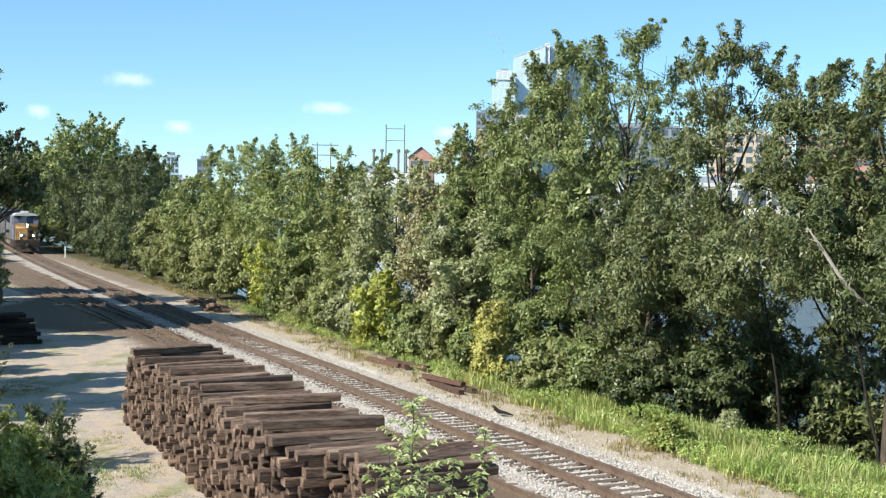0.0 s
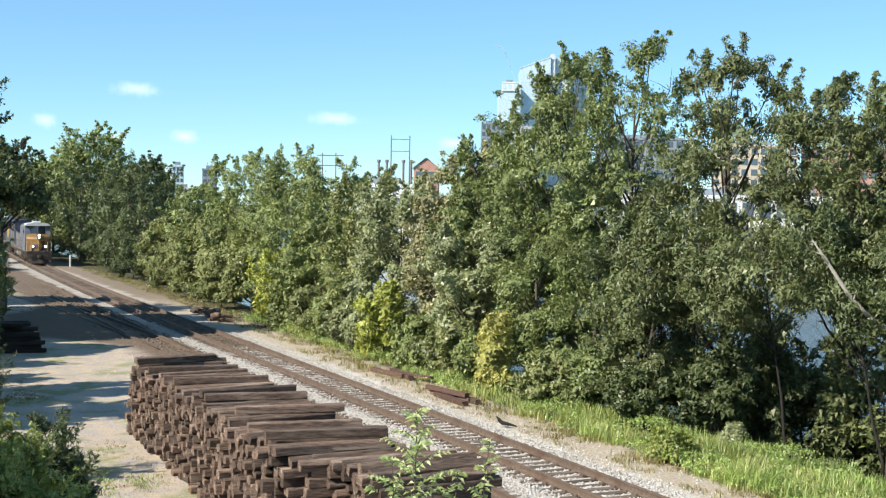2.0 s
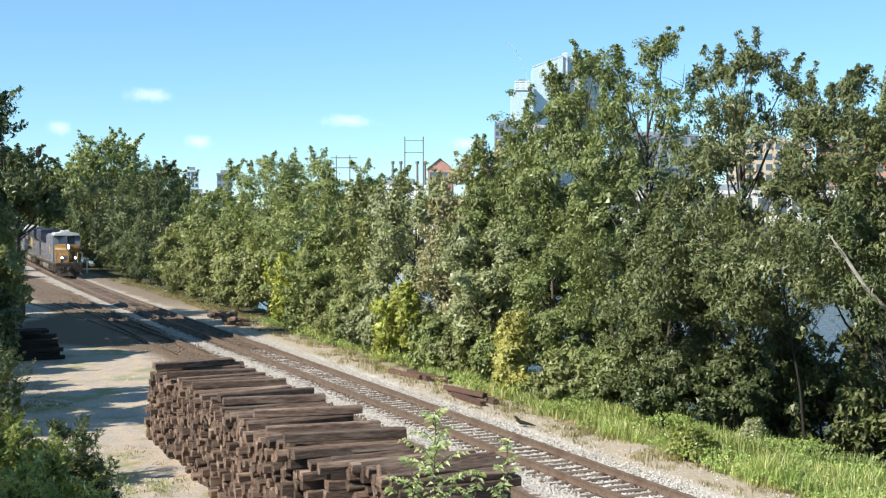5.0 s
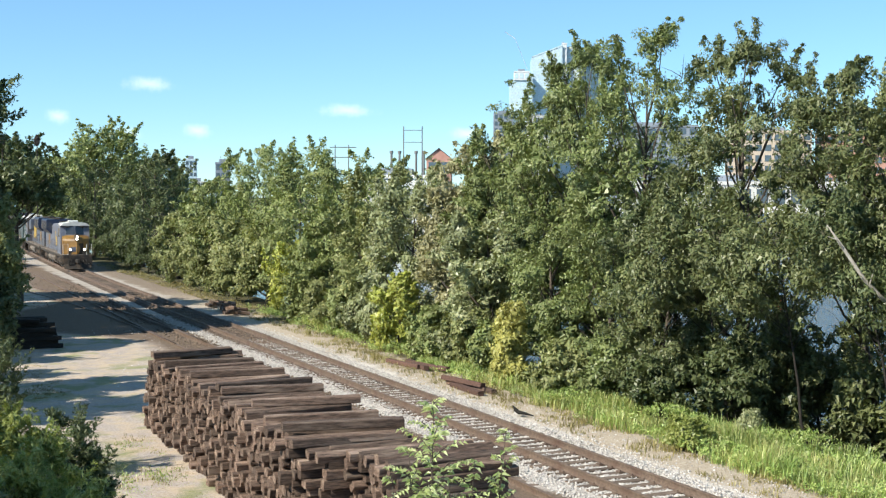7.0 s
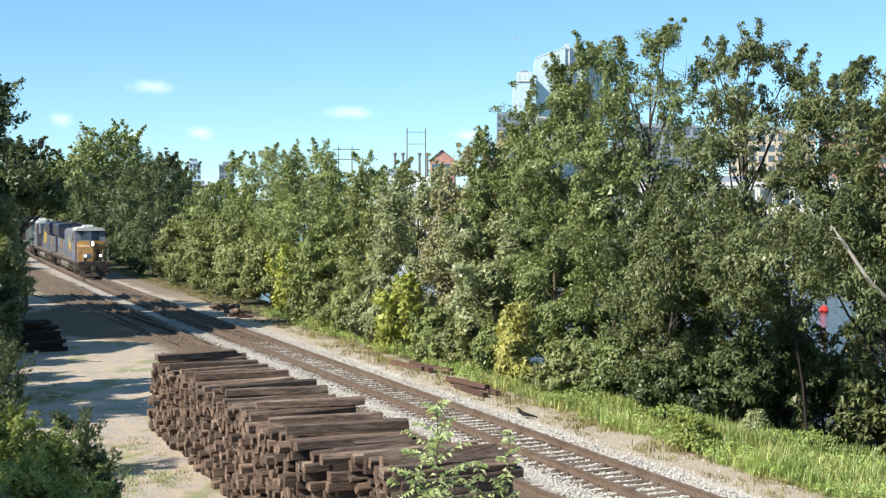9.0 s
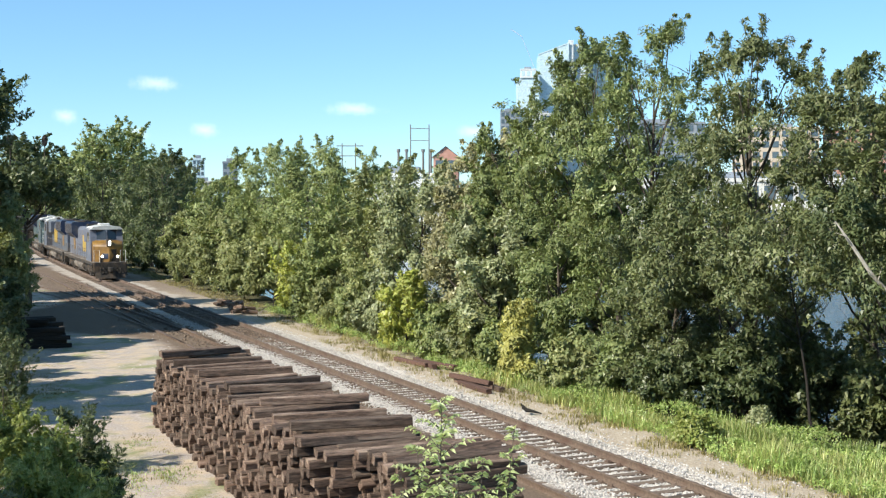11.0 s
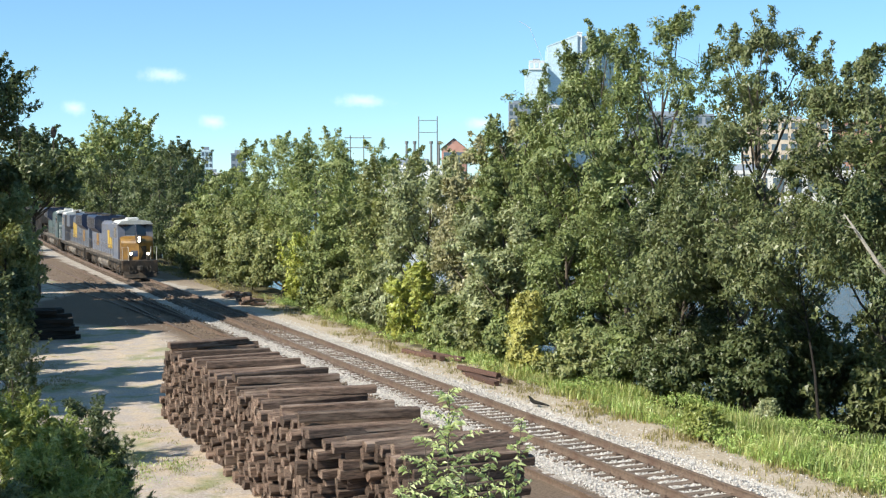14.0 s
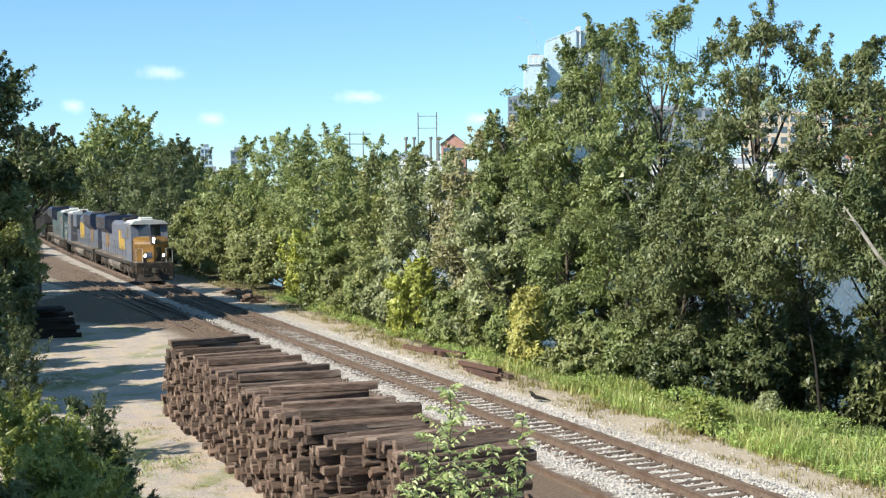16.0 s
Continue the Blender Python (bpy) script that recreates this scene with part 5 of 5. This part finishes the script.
def block(name, label, x, y, w, d, z0, z1, turn, wall, rows, cols, peak=0.0, win=M_WINDOW, slant=0.0):
    """A far building: walls with a parapet, a roof, and a window for each bay on the side turned to the yard."""
    b = thing(name, label, "building", pose(x, y, 0, 0, 0, turn), "buildings across the river")
    h = z1
    if peak:
        part("wall", Geo().prism([(-w / 2, z0), (w / 2, z0), (w / 2, h), (0, h + peak), (-w / 2, h)], 1, 0, d), wall, b)
        g = Geo()
        for s in (-1, 1):
            g.add([(s * (w / 2 + 0.4), -0.4, h - 0.2), (0, -0.4, h + peak + 0.2), (0, d, h + peak + 0.2), (s * (w / 2 + 0.4), d, h - 0.2)], [(0, 1, 2, 3)])
        part("roof", g, M_SLATE, b)
    else:
        part("wall", Geo().prism([(-w / 2, z0), (w / 2, z0), (w / 2, h + slant), (-w / 2, h)], 1, 0, d), wall, b)
        part("parapet", Geo().prism([(-w / 2 - 0.2, h - 0.3), (w / 2 + 0.2, h + slant - 0.3), (w / 2 + 0.2, h + slant + 0.6), (-w / 2 - 0.2, h + 0.6)], 1, -0.25, 0.4), wall, b)
        part("roof", Geo().box(-w / 4, w / 5, d * 0.3, d * 0.7, h, h + 2.2, 0.1), M_SLATE, b, "roof plant room")
    bw, bh = w / cols, (z1 - z0) / rows
    me = Geo().box(-bw * 0.33, bw * 0.33, -0.12, 0.1, -bh * 0.3, bh * 0.3).mesh("window", win)
    for i in range(rows):
        for j in range(cols):
            o = part("window", me, None, b)
            o.matrix_basis = pose(-w / 2 + bw * (j + 0.5), 0, z0 + bh * (i + 0.5))
    return b


def city():
    face = -26
    # glass tower: stepped slabs with slanting heads
    block("glass_tower", "slim lower slab of the pale glass tower", 423.5, 792, 16, 26, 0, 90.5, face, M_TOWER, 21, 4, slant=2, win=M_TOWER_PANE)
    block("office_block", "white roof screen on the lower slab of the tower", 423.2, 791, 11, 8, 91.2, 97, face, M_TOWER_WHITE, 1, 3, win=M_TOWER_PANE)
    block("glass_tower", "tall pale blue glass tower with a slanting head", 444.5, 792, 22, 30, 0, 108.5, face, M_TOWER, 26, 6, slant=8.5, win=M_TOWER_PANE)
    block("glass_tower", "white fin at the corner of the glass tower", 456.5, 788, 3.4, 30, 0, 118.5, face, M_TOWER_WHITE, 26, 1, win=M_TOWER_WHITE)
    block("glass_tower", "pale panelled slab of the glass tower", 463.8, 789, 9.5, 30, 0, 116, face, M_TOWER_WHITE, 27, 2, win=M_TOWER)
    block("glass_tower", "grey-green rear slab of the glass tower", 480, 796, 20, 30, 0, 112.5, face, M_TOWER_GREY, 26, 5, win=M_TOWER)
    block("office_block", "dark grey office block beside the tower", 406, 786, 13.5, 20, 0, 66.5, face, M_SLATE, 14, 4)
    block("office_block", "pale office block beside the tower", 425.5, 770, 15, 20, 0, 64, face, M_CONCRETE, 12, 4)
    block("brick_building", "red brick building with a gable", 125, 276, 6.0, 16, -2, 16.6, face, M_BRICK_FAR, 4, 2, peak=2.3)
    block("warehouse", "long low white warehouse roof above the trees", 108, 262, 17, 20, -2, 11.6, face, M_WHITE, 1, 4, win=M_CONCRETE)
    block("tower_block", "slim pale tower block in the distance", 139.5, 598, 5.6, 8, 0, 24.5, -14, M_TOWER, 9, 3)
    block("tower_block", "white lower block in the distance", 138.5, 580, 6.5, 8, 0, 13.5, -14, M_CONCRETE, 5, 3)
    block("tower_block", "grey block with a pale roof in the distance", 153, 590, 7, 10, 0, 23, -14, M_SLATE, 6, 3)
    block("tower_block", "dark block in the distance", 132, 600, 7, 8, 0, 21, -14, M_SLATE, 6, 3)
    block("apartment_block", "grey apartment block behind the trees", 287, 424, 36, 20, 0, 36, -34, M_SLATE, 9, 9)
    block("apartment_block", "beige masonry block across the river", 330, 405, 34, 20, 0, 34, -38, M_BEIGE, 8, 9)
    block("apartment_block", "reddish masonry block across the river", 362, 388, 34, 20, 0, 33, -42, M_BRICK_FAR, 8, 9)
    block("apartment_block", "white block across the river", 392, 368, 22, 20, 0, 40, -45, M_CONCRETE, 10, 5)
    # low grey roof line across the water
    block("river_shed", "long pale shed on the far bank", 190, 232, 70, 20, -1, 10.5, -33, M_CONCRETE, 2, 18)
    block("river_shed", "long pale shed on the far bank", 245, 190, 60, 20, -1, 9.0, -50, M_BEIGE, 2, 14)
    # tall line poles
    g = thing("line_poles", "pair of tall steel line poles with cross arms", "utility pole")
    for x, y in ((97.1, 231.6), (100.5, 230.1)):
        part("pole", Geo().tube([(x, y, 0), (x, y, 21.4)], [0.16, 0.11], 8), M_POLE, g)
    for z in (20.6, 18.2):
        part("cross_arm", Geo().tube([(97.1, 231.6, z), (100.5, 230.1, z)], [0.07, 0.07], 6), M_POLE, g)
    for x, y in ((192.5, 463.4), (189.5, 464.6), (198.6, 460.7), (201.5, 459.6)):
        c = thing("chimney_stack", "dark steel stack of a plant far off", "chimney", pose(x, y, 0), "stacks of the plant")
        part("flue", Geo().tube([(0, 0, 0), (0, 0, 25.4)], [0.6, 0.45], 10), M_POLE, c)
        part("collar", Geo().tube([(0, 0, 24.6), (0, 0, 25.7)], [0.75, 0.75], 10), M_POLE, c)
    p = thing("substation_gantry", "thin steel gantry of a substation far off", "gantry")
    for x, y in ((168.5, 473), (173.5, 471)):
        part("mast", Geo().tube([(x, y, 0), (x, y, 28)], [0.3, 0.2], 6), M_POLE, p)
    for z in (23, 27):
        part("beam", Geo().tube([(166.5, 474, z), (176.5, 470, z)], [0.2, 0.2], 6), M_POLE, p)
    cr = thing("crane", "thin crane jib above the tower", "crane")
    part("jib", Geo().tube([(417, 806, 127), (424, 803, 122)], [0.2, 0.2], 5), M_CONCRETE, cr)
    part("mast", Geo().tube([(441, 806, 90), (424, 803, 122)], [0.14, 0.14], 5), M_TOWER_WHITE, cr)
    # black signal heads on tall masts beside the line
    for x, y in ((16.9, 190.0), (21.7, 190.0)):
        sg = thing("railway_signal", "black signal head on a thin mast beside the track", "railway signal", pose(x, y, 0), "signals beside the track")
        part("mast", Geo().tube([(0, 0, -0.3), (0, 0, 14.4)], [0.1, 0.07], 6), M_BLACK, sg)
        h = part("signal_head", Geo().prism([(0.42 * math.cos(k * 0.393), 15.2 + 0.85 * math.sin(k * 0.393)) for k in range(16)], 1, -0.12, 0.0), M_BLACK, sg, "black oval signal backboard")
        for z in (14.8, 15.6):
            part("hood", Geo().tube([(0, -0.12, z), (0, -0.4, z + 0.03)], [0.14, 0.12], 8), M_BLACK, h)
    # woods on the far bank
    r = np.random.RandomState(3)
    n = 900
    y = 40 + 700 * r.rand(n) ** 1.4
    c = np.stack([186 + 14 * r.rand(n) + 0.02 * y, y, 1 + 5.5 * r.rand(n) ** 1.3 * (0.6 + 0.4 * np.sin(y * 0.11))], -1)
    v, f = leaf_cloud(c, 1.5, 20, 0.9, 8, narrow=0.7)
    tagged(new("far_woods", fast_mesh("far_woods", v, f, L_MID)), "low green woods along the far river bank", "woods", kind="stuff")


def river_object():
    """A small red object of unknown kind on the river, with an assumed shape: a domed body with a flat collar."""
    ob = thing("float", "small red object of unknown kind moving on the river", "float")
    red = surface("plain_red", (0.55, 0.03, 0.025), (0.7, 0.055, 0.045), 4, 0.4, 0.05)
    part("body", Geo().tube([(0, 0, -0.1), (0, 0, 0.1), (0, 0, 0.3), (0, 0, 0.44), (0, 0, 0.5)], [0.3, 0.38, 0.34, 0.2, 0.06], 14), red, ob, flat=False)
    part("collar", Geo().tube([(0, 0, 0.02), (0, 0, 0.1)], [0.44, 0.44], 14), red, ob)
    return ob


def clouds():
    m, n, l, b = nodes_of("cloud")
    tc = n.new("ShaderNodeTexCoord")
    mp = n.new("ShaderNodeMapping")
    mp.inputs["Location"].default_value = (-1, -1, -1)
    mp.inputs["Scale"].default_value = (2, 2, 2)
    l.new(tc.outputs["Generated"], mp.inputs[0])
    flat = n.new("ShaderNodeVectorMath")
    flat.operation = "MULTIPLY"
    flat.inputs[1].default_value = (1, 0, 1)
    l.new(mp.outputs[0], flat.inputs[0])
    ln = n.new("ShaderNodeVectorMath")
    ln.operation = "LENGTH"
    l.new(flat.outputs[0], ln.inputs[0])
    ns = noise_node(n, l, tc.outputs["Object"], 0.02, 6, 0.6)
    ad = n.new("ShaderNodeMath")
    ad.operation, ad.inputs[1].default_value = "MULTIPLY_ADD", 1.3
    l.new(ns, ad.inputs[0])
    l.new(ln.outputs["Value"], ad.inputs[2])
    mr = n.new("ShaderNodeMapRange")
    mr.interpolation_type = "SMOOTHSTEP"
    mr.inputs[1].default_value, mr.inputs[2].default_value, mr.inputs[3].default_value, mr.inputs[4].default_value = 1.6, 0.5, 0.0, 0.36
    l.new(ad.outputs[0], mr.inputs[0])
    em, tr, ms = n.new("ShaderNodeEmission"), n.new("ShaderNodeBsdfTransparent"), n.new("ShaderNodeMixShader")
    em.inputs[0].default_value, em.inputs[1].default_value = (1, 0.99, 0.98, 1), 1.0
    l.new(mr.outputs[0], ms.inputs[0])
    l.new(tr.outputs[0], ms.inputs[1])
    l.new(em.outputs[0], ms.inputs[2])
    l.new(ms.outputs[0], n["Material Output"].inputs[0])
    for x, y, z, w, h in ((809, 4042, 365, 110, 34), (947, 3973, 215, 60, 34), (1389, 3781, 283, 120, 30), (540, 4155, 259, 50, 36), (745, 4080, 205, 60, 36), (1750, 3640, 210, 80, 30)):
        g = Geo().add([(-w, 0, -h), (w, 0, -h), (w, 1, h), (-w, 1, h)], [(0, 1, 2, 3)])
        o = new("cloud", g.mesh("cloud", m))
        o.matrix_basis = pose(x, y, z, 0, 0, -math.degrees(math.atan2(x, y)))
        tagged(o, "small soft white cloud low in the blue sky", "cloud", "small clouds", "structure")


# ---- build ----
build_ground()
build_tracks()
tie_pieces = tie_stack()
loose_timber(tie_pieces)
engine_1, axles_1 = locomotive("yellow-nosed locomotive with faded blue sides and lit headlights", M_PALE_BLUE, M_NOSE, M_PALE_BLUE, True, 1)
engine_2, axles_2 = locomotive("blue-grey locomotive with yellow panel coupled cab rearward", M_STEEL_BLUE, M_NOSE, M_STEEL_BLUE, False, 2)
engine_3, axles_3 = locomotive("dark teal locomotive third in the train", M_TEAL, M_TEAL, M_TEAL, False, 3)
hoppers = [hopper(i) for i in range(4)]
city()
red_object = river_object()
clouds()
bank_trees()
bushes()
grass("bank_grass", "tall bright green grass and weeds along the verge", L_GRASS, [(21.6, 25.6, 16, 52), (22.4, 24.5, 52, 78), (21.0, 22, 18, 35)], 58000, 0.44, 31, edge=0.9)
grass("pale_grass", "tufts of tall pale yellow-green grass along the verge", L_PALE, [(21.3, 24.0, 17, 46), (22.1, 23.6, 46, 72)], 26000, 0.5, 35, edge=1.1)
weeds("verge_weeds", "leafy green weeds among the verge grass", L_GRASS, 3400, 41)
grass("verge_dry_grass", "short dry yellow grass at the gravel's edge", L_DRY, [(20.6, 22.4, 18, 80), (19.8, 21.4, 18, 60), (21.4, 23.5, 80, 135)], 26000, 0.2, 32)
grass("yard_weeds", "sparse weeds in patches on the dirt yard", L_DRY, [(6.2, 7.4, 29, 38), (4.6, 6.0, 24, 34), (3.5, 6.5, 46, 56), (5.5, 8.5, 64, 68)], 9000, 0.08, 33)
grass("yard_grass", "low thin green grass in patches on the dirt yard", L_GRASS, [(6.4, 7.3, 30, 37), (4.8, 6.0, 25, 33), (5.5, 8.5, 63, 67)], 9000, 0.07, 34)
sapling()
scatter_stones("ballast", "pale broken ballast stones round the track", [(15.3, 16.3, 19, 76, -0.17, -0.1, 1.3), (18.8, 19.35, 19, 72, -0.18, -0.1, 1.0), (19.2, 20.0, 19, 70, -0.2, -0.15, 0.7), (20.0, 21.2, 19, 60, -0.2, -0.17, 0.2), (16.2, 18.8, 19, 62, -0.195, -0.15, 3.4), (8.0, 13.0, 40, 70, -0.1, -0.05, 0.12)], 36000, 0.03, 9)

scatter_stones("siding_dirt", "brown clods and chips strewn over the old siding", [(11.6, 15.4, 38, 84, -0.17, -0.06, 2.0), (9.0, 15.2, 84, 112, -0.15, -0.04, 0.8), (16.2, 18.8, 60, 96, -0.16, -0.1, 0.8)], 9000, 0.045, 19, M_CLOD)


def motions():
    """The train rolls towards the viewer; every wheelset turns with it."""

    def front(t):
        return 150.64 - 3.6356 * t - 0.06276 * t * t + 0.003802 * t ** 3

    times = [0.5 * i for i in range(33)]
    turns = [0.16 * i for i in range(101)]

    def roll(ob, axles, offset, length, back, r):
        rows = []
        for t in times:
            a, b = front(t) + offset, front(t) + offset + length
            if back:
                a, b = b, a
            xa, xb = track_x(a), track_x(b)
            rows.append((t, pose(xa, a, 0.04, 0, 0, math.degrees(math.atan2(xa - xb, b - a)))))
        walk(ob, rows)
        for w in axles:
            y = w.matrix_basis.translation.y
            walk(w, [(t, pose(0, y, r, math.degrees((front(0) - front(t)) / r) * (-1 if back else 1))) for t in turns])

    walk(red_object, [(2.0 * i, pose(73.6, 106.2 - 5.1 * i, -2.42, 0, 0, 4 * i)) for i in range(9)])
    roll(engine_1, axles_1, -0.6, 22.2, False, WHEEL_R)
    roll(engine_2, axles_2, 21.7, 22.2, True, WHEEL_R)
    roll(engine_3, axles_3, 44.0, 22.2, False, WHEEL_R)
    for i, (car, axles) in enumerate(hoppers):
        roll(car, axles, 66.4 + 15.5 * i, 15.4, False, 0.46)


motions()
